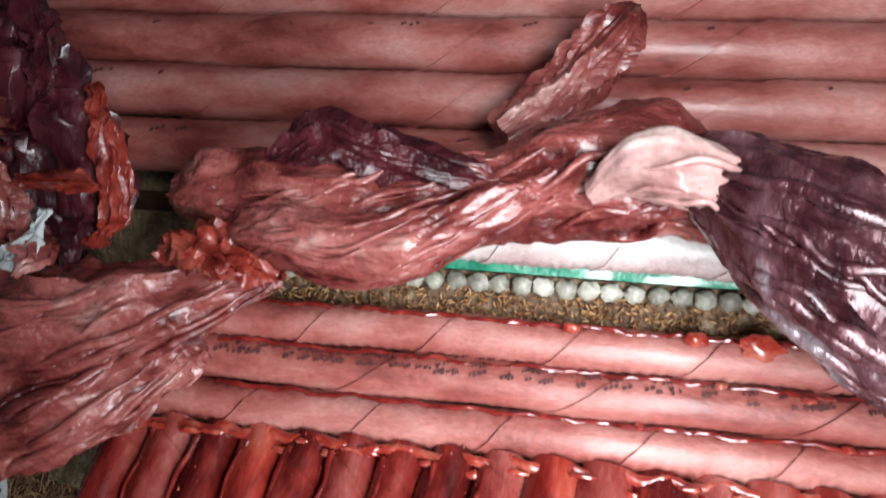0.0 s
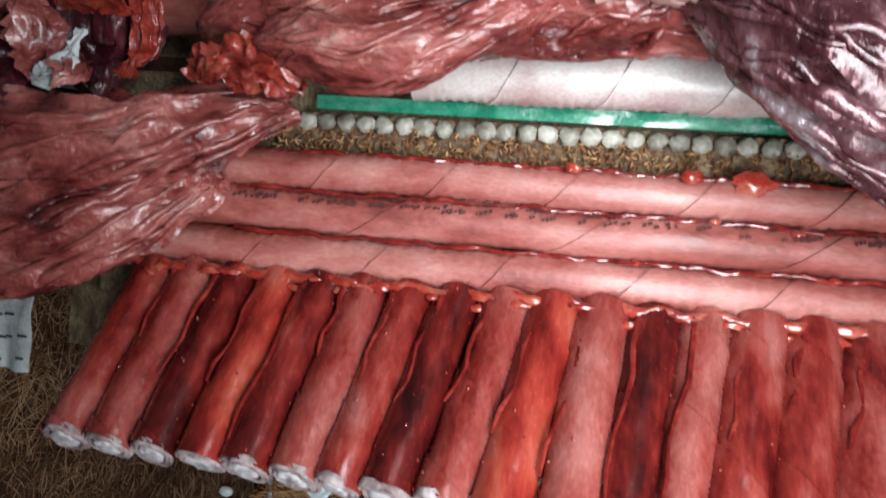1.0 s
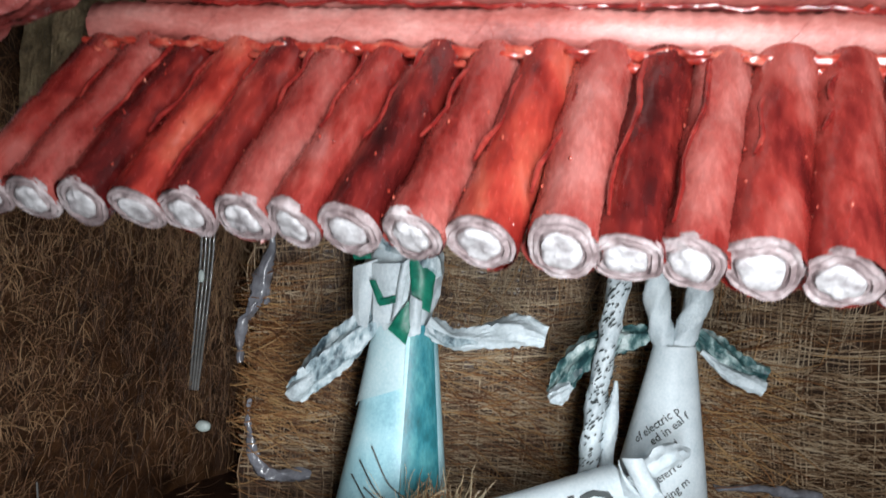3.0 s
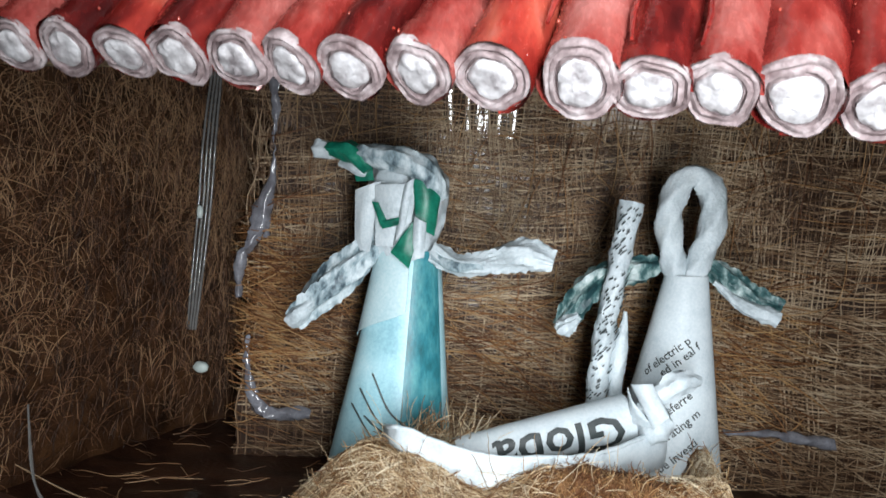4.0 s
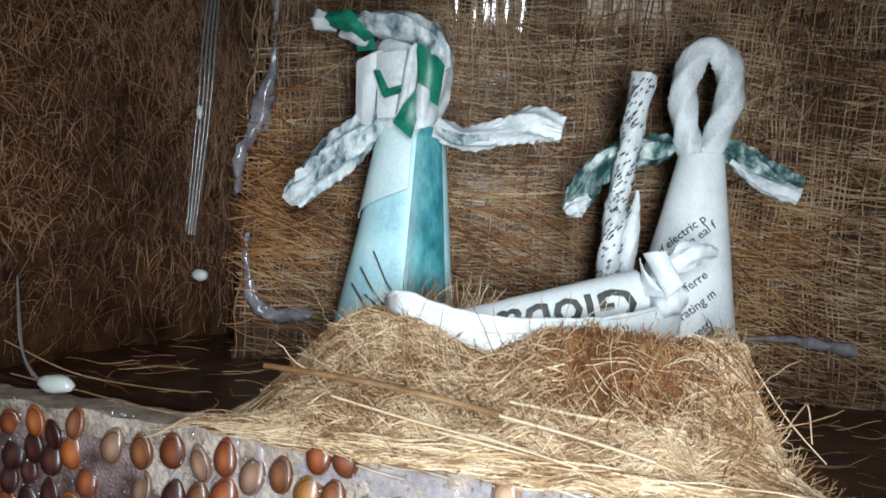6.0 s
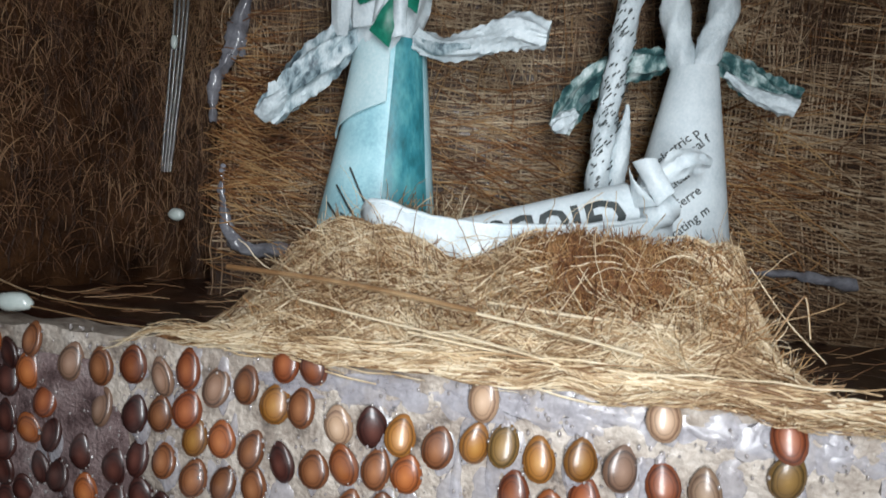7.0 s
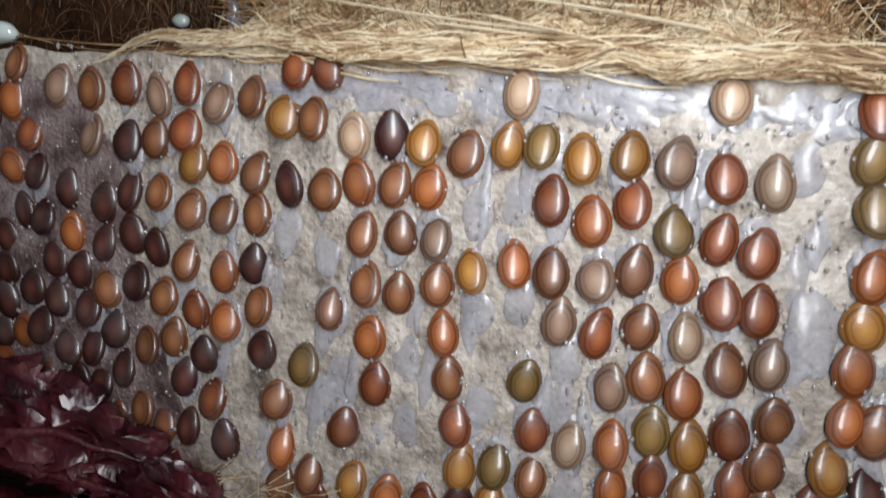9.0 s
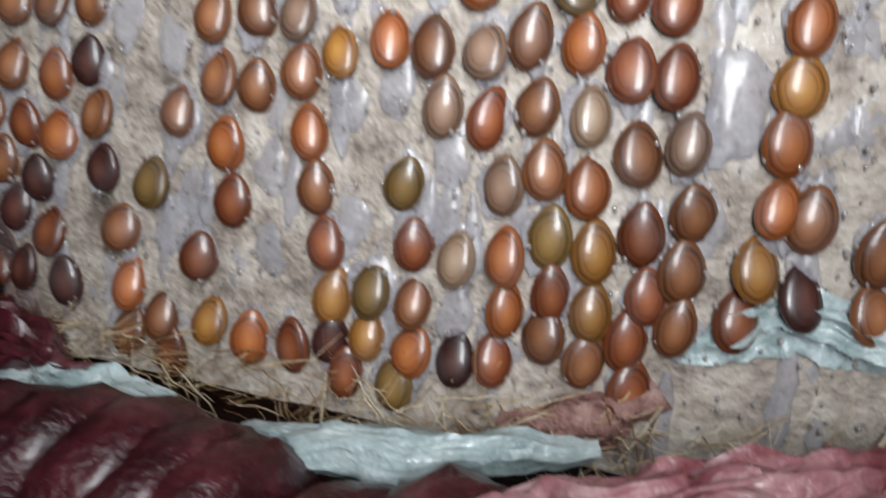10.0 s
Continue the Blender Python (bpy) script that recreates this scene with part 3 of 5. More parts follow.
# ---- twisted garland and crumpled paper over the roof ----
def crumple(name, label, category, pts, rad, mat, lobes, depth, twist, rough=1.0, freq=0.12, n=12, seg=64, flat=1.0, group="", folds=0):
    line = spline(pts, n)
    rr = [r.x for r in spline([(r, 0, 0) for r in rad], n)]
    bm = bmesh.new()
    rr = [max(0.3, r) for r in rr]
    sweep(bm, line, rr, seg, lobes=lobes, depth=depth * 1.2, twist=twist, rough=rough * 1.35, freq=freq * 1.25, flat=flat)
    if not folds:
        return tagged(part(name, bm, mat), label, category, group)
    ob = base(name, label, category, group)
    part("body", bm, mat, ob)
    total = len(line) - 1
    for f in range(folds):
        a0, i0 = math.pi * (0.9 + 1.2 * f / folds) + rnd.uniform(-0.2, 0.2), rnd.randrange(0, max(1, total // 3))
        i1 = min(total, i0 + rnd.randrange(total // 3, total))
        path, up = [], Vector((0, 0, 1))
        for i in range(i0, i1 + 1):
            t = (line[min(i + 1, total)] - line[max(i - 1, 0)]).normalized()
            up = (up - t * up.dot(t)).normalized()
            a = a0 + 0.5 * twist * (i - i0) + 0.3 * noise.noise(Vector((i * 0.15, f, rr[0])))
            path.append(line[i] + (t.cross(up) * -math.cos(a) * -1 + up * math.sin(a) * flat) * rr[i] * 0.97)
        if len(path) > 3:
            bm = bmesh.new()
            n = len(path) - 1
            w = rnd.uniform(0.06, 0.13)
            sweep(bm, path, [max(0.12, w * rr[min(total, i0 + i)] * math.sin(math.pi * (i + 0.4) / (n + 0.8))) for i in range(n + 1)], 8, rough=0.35 * min(1, rr[i0] / 6), freq=0.3)
            part("fold", bm, mat, ob)
    return ob


crumple("paper_twist", "crumpled red printed paper twist, flared at one end", "paper twist", [(-104, 92, 222), (-88, 90, 228), (-66, 90, 231), (-50, 93, 236.5), (-41, 97, 239.5)], [12, 11.5, 8.5, 5, 2.5], CREPE, 4, 0.10, 0.06, 1.3, folds=14)
crumple("paper_twist", "glossy crumpled red paper twist with torn printed edge", "paper twist", [(-104, 88, 210), (-88, 86.5, 215), (-70, 88, 220), (-58, 92, 225), (-52, 95, 229)], [10, 9.5, 8, 5, 2.8], CREPE, 5, 0.13, 0.09, 1.3, folds=14)
crumple("twisted_garland", "thick twisted garland of crumpled red paper", "garland", [(-54, 92, 250), (-44, 90, 252), (-30, 89, 251), (-18, 89, 252), (-6, 90, 253), (4, 92, 256)], [3.0, 6.2, 6.8, 6.0, 5.2, 4.0], CREPE, 2, 0.10, 0.12, 1.0, folds=10)
crumple("garland_strand", "second red paper strand wound over the garland", "garland", [(-44, 87, 246), (-36, 84, 247), (-24, 83, 245.5), (-13, 84, 249), (-2, 87, 255)], [2.0, 4.4, 4.8, 4.0, 3.0], CREPE, 3, 0.08, 0.12, 0.8, folds=10)
crumple("garland_strand", "dark folded red paper leaf lying over the garland", "garland", [(-38, 86, 254), (-31, 85, 258.5), (-22, 85, 257), (-8, 86, 254)], [1.0, 3.2, 3.2, 1.4], ROPE_RED, 3, 0.2, 0.2, 0.8)
crumple("garland_loop", "domed loop of pink-red folded paper", "garland", [(-15, 92, 249), (-8, 91, 253), (3, 91, 256), (13, 91, 256), (20, 89, 252)], [3, 6, 8, 7.5, 4], CREPE, 3, 0.06, 0.08, 1.0, folds=12)
crumple("paper_knot", "pale pink rounded fold of paper", "paper knot", [(2, 82, 254), (8, 81, 257), (15, 81, 256), (19, 83, 251)], [1.5, 3.6, 4.0, 2], PINK, 2, 0.05, 0.1, 0.8, folds=6)
crumple("foil_bag", "dark wine-red wrinkled foil twist, silver sheen painted in", "foil twist", [(12, 86, 258), (19, 83, 255), (28, 80, 249), (37, 80, 241), (46, 82, 231)], [3, 6.5, 9.0, 8.5, 5], FOIL, 7, 0.05, 0.08, 0.8, seg=72, folds=16)
crumple("paper_flap", "narrow folded red paper flap leaning on the upper tubes", "paper flap", [(-10, 103, 261), (-2, 107, 268), (5, 109, 276), (8, 111, 281)], [3.0, 4.2, 4.8, 1.6], CREPE, 3, 0.2, 0.1, 0.6)
crumple("orange_crepe", "crinkled orange-red crepe tucked in the garland", "crepe paper", [(-52, 86, 242), (-46, 83.5, 244), (-40, 84, 243), (-35, 85, 240)], [1.5, 3.2, 3.4, 1.2], ORANGE, 5, 0.2, 0.3, 1.1, 0.3)
crumple("crumpled_sheet", "dark glossy crumpled paper heap at the roof's end", "paper heap", [(-98, 98, 285), (-88, 94, 272), (-78, 93, 262), (-72, 94, 250), (-74, 96, 240)], [10, 10, 9, 7, 4], WINE, 5, 0.16, 0.05, 3.0, 0.12, 12)
crumple("paper_twist", "orange-brown crumpled paper twist in the heap", "paper twist", [(-68, 92, 266), (-64, 90, 258), (-63, 91, 248), (-66, 92, 242)], [0.8, 1.9, 2.0, 1.0], ORANGE, 4, 0.2, 0.2, 1.2, 0.2)
crumple("paper_scrap", "small torn white paper scrap in the heap", "paper scrap", [(-76, 84, 240), (-71, 83, 242), (-68, 84, 248)], [0.5, 1.5, 0.5], SCRAP, 3, 0.3, 0.3, 0.8, 0.3)
for i in range(26):
    c = Vector((rnd.uniform(-98, -66), rnd.uniform(83, 92), rnd.uniform(242, 282)))
    d = Vector((rnd.gauss(0, 0.6), rnd.gauss(0, 0.3), rnd.gauss(0.6, 0.6))).normalized()
    L = rnd.uniform(4, 9)
    e = Vector((rnd.gauss(0, 2), rnd.gauss(0, 2), rnd.gauss(0, 2)))
    crumple("paper_shard", "torn glossy scrap of folded paper in the heap", "paper scrap", [c - d * L, c + e, c + d * L], [0.6, rnd.uniform(2.0, 4.2), 0.5], rnd.choice((WINE, WINE, CREPE, CREPE, CREPE, ORANGE, ROPE_RED)), 3, 0.25, 0.25, 1.0, 0.2, 8, 28, 0.4, "paper scraps in the heap")
bm = bmesh.new()
grid(bm, lambda u, v: Vector((-108 + u * 12 + 3 * v, 108 - 1.5 * u + 1.2 * noise.noise(Vector((u * 3, v * 5, 9))), 188 + v * 38)), 14, 30, (0, 0.5, 0))
strip_p = part("printed_strip", bm, SCRAP)
tagged(strip_p, "torn strip of white printed newspaper beside the awning", "paper strip")
bm = bmesh.new()
for i in range(7):
    for j in range(5):
        if rnd.random() < 0.8:
            x, z = -106.5 + j * 2.3 + rnd.uniform(0, 0.5), 190 + i * 4.3
            box(bm, x, x + rnd.uniform(1.2, 2.2), 105.0, 105.15, z + 0.12 * (x + 104), z + 0.12 * (x + 104) + 0.5)
tagged(part("print", bm, INK, strip_p, "unreadable dark print in short bars", False), kind="stuff")
crumple("paper_post", "dark wine-red rolled paper post at the crib's side", "paper post", [(-112, 100, 100), (-110, 100, 140), (-109, 101, 180), (-112, 104, 206)], [5, 5.5, 5.5, 4], WINE, 4, 0.1, 0.05, 1.0)

# glossy varnish film in the weave of the back sheet
bm = bmesh.new()
grid(bm, lambda u, v: Vector((-34 + u * 22, back_y(-34 + u * 22, 193 + v * 34) - 1.0 - 8.5 * v + 0.12 * noise.noise(Vector((u * 6, v * 9, 1))), 193 + v * 34 + 2.0 * noise.noise(Vector((u * 5, 0, 0))) * (1 - v))), 30, 40)
part("varnish_film", bm, FILM, wall_back, "shiny clear varnish film")
# second film, coloured pale to paint a soft glow beside the first
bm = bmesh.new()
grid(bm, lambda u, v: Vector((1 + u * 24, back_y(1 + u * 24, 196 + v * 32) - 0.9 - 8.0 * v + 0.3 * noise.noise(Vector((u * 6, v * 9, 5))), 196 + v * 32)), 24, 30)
part("varnish_film", bm, GLOW_FILM, wall_back, "varnish film with a soft glow painted into its colour")

net, nr = [], []
for i in range(26):
    x = -34 + i * 0.9 + rnd.uniform(-0.3, 0.3)
    net.append([(x + 0.6 * math.sin(v * 7 + i), back_y(x, 193 + v * 34) - 1.5 - 8.5 * v, 191 + v * 36) for v in np.linspace(-0.05, 1, 14)])
    nr.append(rnd.uniform(0.10, 0.22))
for i in range(24):
    x = 0 + i * 1.1 + rnd.uniform(-0.3, 0.3)
    net.append([(x + 0.6 * math.sin(v * 7 + i), back_y(x, 196 + v * 32) - 1.5 - 8.0 * v, 194 + v * 34) for v in np.linspace(-0.05, 1, 14)])
    nr.append(rnd.uniform(0.14, 0.28))
for i in range(30):
    v = i / 29 + rnd.uniform(-0.01, 0.01)
    net.append([(x, back_y(x, 193 + v * 34) - 1.7 - 8.5 * max(0, v), 193 + v * 34 + 0.5 * math.sin(x * 0.5 + i)) for x in np.linspace(-38, 28, 20)])
    nr.append(rnd.uniform(0.08, 0.18))
strands("net_threads", net, nr, FIBRE, wall_back, "brown threads crossing the shiny film")


# ---- front panel with seeds ----
seed_panel = base("seed_panel", "beige paste-covered front panel set with glossy brown seeds", "panel")
bm = bmesh.new()


def panel_point(u, v):
    x = -140 + u * 215
    z = 22 + v * (75.5 + 0.03 * x + 0.8 * noise.noise(Vector((x * 0.12, 0, 5))))
    return Vector((x, panel_y(x, z) + 0.7 * noise.noise(Vector((x * 0.16, z * 0.16, 2))) + 0.35 * noise.noise(Vector((x * 0.7, z * 0.7, 2))), z))


grid(bm, panel_point, 240, 90, (0, 9, 0))
part("paste_layer", bm, PASTE, seed_panel, "rough beige dried paste")


bm = bmesh.new()
grid(bm, lambda u, v: Vector((-140 + u * (92 + 9 * noise.noise(Vector((0, v * 6, 1))) - 24 * v), panel_y(-140 + u * (92 - 24 * v), 24 + v * 66) - 0.5 + 0.7 * noise.noise(Vector((-140 + u * (92 - 24 * v), 24 + v * 66, 12.5)) * 0.16), 24 + v * 66)), 70, 60, (0, 1.2, 0))
part("dark_glue_layer", bm, DARK_GLUE, seed_panel, "dark wet glue under the densest seeds")


def seed_material(name, rim, body, heart):
    """A glossy seed: dark rim, translucent-looking body, thin lengthwise lines."""
    mat = bpy.data.materials.new(name)
    mat.use_nodes = True
    nt = mat.node_tree
    n, link = nt.nodes, nt.links.new
    bsdf = n["Principled BSDF"]
    co = n.new("ShaderNodeTexCoord")
    mp = n.new("ShaderNodeMapping")
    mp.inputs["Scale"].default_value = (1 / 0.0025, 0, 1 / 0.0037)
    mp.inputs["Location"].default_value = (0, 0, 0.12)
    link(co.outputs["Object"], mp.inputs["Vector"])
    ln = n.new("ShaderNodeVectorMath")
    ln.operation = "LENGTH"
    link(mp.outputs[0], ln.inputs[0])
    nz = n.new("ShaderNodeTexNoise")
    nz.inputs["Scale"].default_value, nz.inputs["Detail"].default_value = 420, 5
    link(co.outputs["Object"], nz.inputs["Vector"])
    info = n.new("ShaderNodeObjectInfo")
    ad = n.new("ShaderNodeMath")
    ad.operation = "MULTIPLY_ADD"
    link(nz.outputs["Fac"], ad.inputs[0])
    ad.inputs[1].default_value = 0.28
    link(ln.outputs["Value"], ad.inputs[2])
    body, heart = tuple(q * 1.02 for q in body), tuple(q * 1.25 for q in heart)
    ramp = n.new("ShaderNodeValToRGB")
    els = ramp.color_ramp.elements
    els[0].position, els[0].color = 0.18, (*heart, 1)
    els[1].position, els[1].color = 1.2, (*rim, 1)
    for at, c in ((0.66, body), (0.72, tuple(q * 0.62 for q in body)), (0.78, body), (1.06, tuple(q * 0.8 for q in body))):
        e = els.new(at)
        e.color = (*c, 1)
    link(ad.outputs[0], ramp.inputs["Fac"])
    hsv = n.new("ShaderNodeHueSaturation")
    mr = n.new("ShaderNodeMapRange")
    mr.inputs["To Min"].default_value, mr.inputs["To Max"].default_value = 0.7, 1.25
    link(info.outputs["Random"], mr.inputs["Value"])
    link(mr.outputs[0], hsv.inputs["Value"])
    link(ramp.outputs[0], hsv.inputs["Color"])
    veil = n.new("ShaderNodeTexNoise")
    veil.inputs["Scale"].default_value, veil.inputs["Detail"].default_value = 160, 3
    wc = n.new("ShaderNodeVectorMath")
    link(co.outputs["Object"], wc.inputs[0])
    link(info.outputs["Random"], wc.inputs[1])
    link(wc.outputs[0], veil.inputs["Vector"])
    vr = n.new("ShaderNodeMapRange")
    vr.inputs["From Min"].default_value, vr.inputs["From Max"].default_value, vr.inputs["To Max"].default_value = 0.5, 0.85, 0.22
    link(veil.outputs["Fac"], vr.inputs["Value"])
    mx = n.new("ShaderNodeMix")
    mx.data_type = "RGBA"
    link(vr.outputs[0], mx.inputs["Factor"])
    link(hsv.outputs[0], mx.inputs["A"])
    mx.inputs["B"].default_value = (0.30, 0.25, 0.24, 1)
    link(mx.outputs["Result"], bsdf.inputs["Base Color"])
    bsdf.inputs["Roughness"].default_value = 0.4
    bsdf.inputs["Coat Weight"].default_value = 0.5
    bsdf.inputs["Coat Roughness"].default_value = 0.14
    bp = n.new("ShaderNodeBump")
    bp.inputs["Strength"].default_value, bp.inputs["Distance"].default_value = 0.3, 0.0003
    link(nz.outputs["Fac"], bp.inputs["Height"])
    link(bp.outputs[0], bsdf.inputs["Normal"])
    return mat


SEED_TONES = [
    seed_material("seed_dark", (0.010, 0.003, 0.003), (0.055, 0.016, 0.012), (0.10, 0.034, 0.024)),
    seed_material("seed_brown", (0.025, 0.009, 0.005), (0.19, 0.068, 0.026), (0.27, 0.115, 0.05)),
    seed_material("seed_red", (0.03, 0.007, 0.004), (0.18, 0.046, 0.015), (0.26, 0.085, 0.032)),
    seed_material("seed_orange", (0.06, 0.014, 0.004), (0.30, 0.085, 0.022), (0.37, 0.13, 0.04)),
    seed_material("seed_amber", (0.06, 0.022, 0.004), (0.28, 0.115, 0.022), (0.34, 0.17, 0.04)),
    seed_material("seed_olive", (0.025, 0.016, 0.004), (0.16, 0.09, 0.026), (0.21, 0.125, 0.04)),
    seed_material("seed_grey", (0.03, 0.018, 0.014), (0.20, 0.115, 0.075), (0.27, 0.17, 0.12)),
    seed_material("seed_pale", (0.10, 0.05, 0.03), (0.34, 0.22, 0.14), (0.42, 0.30, 0.21)),
]
seed_meshes = []
for tone in SEED_TONES:
    for var in range(2):
        bm = bmesh.new()
        vs = bmesh.ops.create_uvsphere(bm, u_segments=14, v_segments=9, radius=1)["verts"]
        for v in vs:
            d = v.co.copy()
            z = d.z
            w = 2.72 * (1 - 0.12 * max(0, z) ** 1.5 - 0.04 * z)
            tip = 3.75 * z + (0.3 * max(0, z - 0.7) / 0.3 if z > 0.7 else 0)
            v.co = Vector((d.x * w + (0.25 * z * z if var else 0), d.y * (1.1 - 0.2 * max(0, z)), tip - 0.3))
        ob = part("seed_shape", bm, tone)
        seed_meshes.append(ob.data)
        bpy.data.objects.remove(ob)


def seed(x, z, tone, size=1.0, lean=0.0):
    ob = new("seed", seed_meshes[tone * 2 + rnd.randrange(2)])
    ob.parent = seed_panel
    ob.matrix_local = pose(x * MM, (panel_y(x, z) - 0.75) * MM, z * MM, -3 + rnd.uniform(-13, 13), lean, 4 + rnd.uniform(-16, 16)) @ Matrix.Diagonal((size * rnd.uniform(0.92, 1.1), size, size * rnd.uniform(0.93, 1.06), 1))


SEED_ROWS = [
    [(-79.9, 89.4, 6), (-73.2, 89.4, 1), (-66.0, 90.7, 2), (-59.8, 89.3, 6), (-54.4, 91.6, 2), (-54.3, 84.1, 2), (-48.4, 89.2, 6), (-42.6, 90.4, 1), (-35.1, 95.5, 2), (-30.0, 95.5, 2), (-36.8, 87.9, 4), (-31.9, 88.1, 1), (-24.9, 86.0, 7), (-18.8, 86.6, 0), (-13.8, 86.1, 4), (-7.3, 85.1, 1), (-1.3, 86.9, 4), (3.4, 87.5, 5), (-0.4, 94.4, 7), (9.0, 86.1, 4), (15.4, 87.2, 4), (21.4, 86.9, 6), (27.5, 85.6, 2), (33.4, 85.5, 7), (26.7, 95.6, 7)],
    [(44.0, 89.8, 5), (45.4, 83.7, 5), (46.3, 75.3, 3), (43.5, 95.6, 2), (-85.8, 81.1, 2), (-72.8, 81.7, 6), (-65.5, 81.4, 0), (-59.9, 82.3, 1), (-52.5, 79.0, 4), (-47.1, 79.7, 3), (-41.1, 78.8, 1), (-35.2, 77.6, 0), (-29.0, 77.4, 1), (-23.6, 79.2, 3), (-17.7, 79.6, 1), (-12.3, 79.7, 3), (5.5, 80.0, 2), (11.4, 77.8, 3), (16.4, 81.0, 2), (22.3, 77.9, 5), (28.0, 77.5, 2), (33.0, 76.4, 2)],
    [(-84.5, 74.6, 0), (-77.3, 72.0, 0), (-69.7, 70.5, 0), (-64.7, 73.3, 0), (-59.0, 73.7, 1), (-52.6, 71.4, 1), (-46.4, 71.7, 1), (-40.4, 72.3, 1), (-22.2, 71.5, 1), (-16.1, 72.4, 1), (-10.5, 72.5, 6), (-4.8, 68.4, 4), (1.5, 70.4, 3), (6.8, 69.9, 1), (12.9, 70.0, 6), (18.0, 71.8, 1), (23.9, 71.5, 3), (29.3, 69.3, 2), (34.2, 68.9, 2)],
    [(-87.0, 67.1, 0), (-83.0, 66.6, 0), (-76.3, 64.5, 3), (-69.5, 63.6, 0), (-63.8, 66.0, 0), (-59.1, 64.2, 0), (-53.0, 62.9, 1), (-45.8, 62.0, 3), (-40.5, 64.1, 0), (-80.1, 59.6, 0), (-74.4, 58.1, 0), (-68.7, 55.8, 1), (-63.0, 57.8, 0), (-57.1, 56.1, 1), (-21.1, 64.0, 1), (-15.6, 63.3, 1), (-9.6, 65.6, 1), (8.8, 63.1, 6), (14.3, 62.4, 2), (19.8, 64.2, 1), (25.8, 63.9, 7), (31.4, 60.3, 1), (36.6, 62.0, 6)],
    [(-85.0, 53.4, 0), (-79.4, 52.2, 0), (-72.7, 51.8, 0), (-66.7, 48.7, 0), (-50.9, 54.8, 2), (-45.1, 54.0, 3), (-39.2, 57.6, 1), (-26.5, 59.1, 1), (-19.6, 55.6, 3), (-8.0, 58.4, 3), (-38.1, 50.2, 0), (-30.5, 49.2, 5), (-18.0, 48.4, 2), (-6.5, 51.6, 1), (5.0, 53.5, 5), (17.0, 54.9, 6), (21.5, 57.3, 1), (26.7, 56.0, 3), (38.3, 54.5, 1), (33.2, 51.4, 2)],
    [(-86.9, 44.9, 3), (-83.1, 46.6, 0), (-71.4, 45.0, 0), (-54.8, 49.3, 1), (-48.9, 47.4, 0), (-52.3, 42.9, 0), (-46.7, 40.3, 2), (-74.2, 37.6, 0), (-69.4, 38.7, 0), (-64.8, 42.1, 0), (-85.5, 32.5, 1), (-34.8, 42.4, 1), (-22.6, 40.2, 2), (-4.7, 44.8, 2), (7.0, 46.3, 2), (12.5, 45.4, 7), (18.2, 46.6, 3), (23.2, 49.7, 5), (28.4, 48.8, 4), (-51.3, 34.2, 0), (-43.9, 33.3, 0), (-33.2, 34.7, 3), (-27.9, 31.1, 1), (-33.2, 27.9, 1)],
    [(-20.5, 31.6, 4), (-14.4, 30.4, 3), (-26.5, 26.1, 2), (-3.1, 38.1, 4), (2.0, 39.7, 5), (7.7, 39.2, 1), (2.0, 33.9, 4), (-2.8, 32.3, 0), (8.0, 32.8, 3), (-8.2, 30.5, 2), (19.1, 40.2, 3), (24.2, 43.0, 2), (29.0, 41.7, 4), (24.0, 38.0, 1), (18.4, 34.0, 2), (13.8, 32.9, 0), (34.8, 44.6, 2), (38.2, 48.0, 1), (38.6, 41.6, 1), (33.5, 39.1, 2), (45.6, 49.5, 4), (44.7, 43.5, 2), (46.3, 69.0, 4), (46.2, 63.3, 3), (46.7, 56.4, 3), (49.9, 55.6, 1), (50.6, 47.2, 0)],
    [(-0.4, 28.2, 2), (6.2, 28.2, 5), (29.2, 35.8, 1), (34.8, 33.1, 2), (57.8, 46.6, 1), (57.2, 52.9, 1)],
]
placed = []
for row in SEED_ROWS:
    for x, z, tone in row:
        seed(x, z, tone, 0.95 if x < -45 else (0.96 if x < 5 else 0.97), rnd.uniform(-14, 8) if x < 0 else rnd.uniform(-9, 9))
        placed.append((x, z))


collars = []
for k in range(3):
    bm = bmesh.new()
    blob(bm, (k * 3, 0, 0), (3.1, 0.9, 4.5), 16, 0.45, 0.8)
    bmesh.ops.translate(bm, vec=(-k * 3, 0, 0), verts=bm.verts)
    ob = part("collar_shape", bm, GLUE)
    collars.append(ob.data)
    bpy.data.objects.remove(ob)
for x, z in list(placed):
    if rnd.random() < 0.62:
        ob = new("glue_collar", rnd.choice(collars))
        ob.parent = seed_panel
        dx, dz = rnd.uniform(-0.2, 1.1), rnd.uniform(-0.6, 1.6)
        ob.matrix_local = pose((x + dx) * MM, (panel_y(x, z) + 0.1) * MM, (z + dz) * MM, -3, rnd.uniform(-15, 15), 4) @ Matrix.Diagonal((rnd.uniform(0.75, 1.05), 1, rnd.uniform(0.8, 1.1), 1))


def free(x, z, dx, dz):
    return all(abs(x - a) > dx or abs(z - b) > dz for a, b in placed)


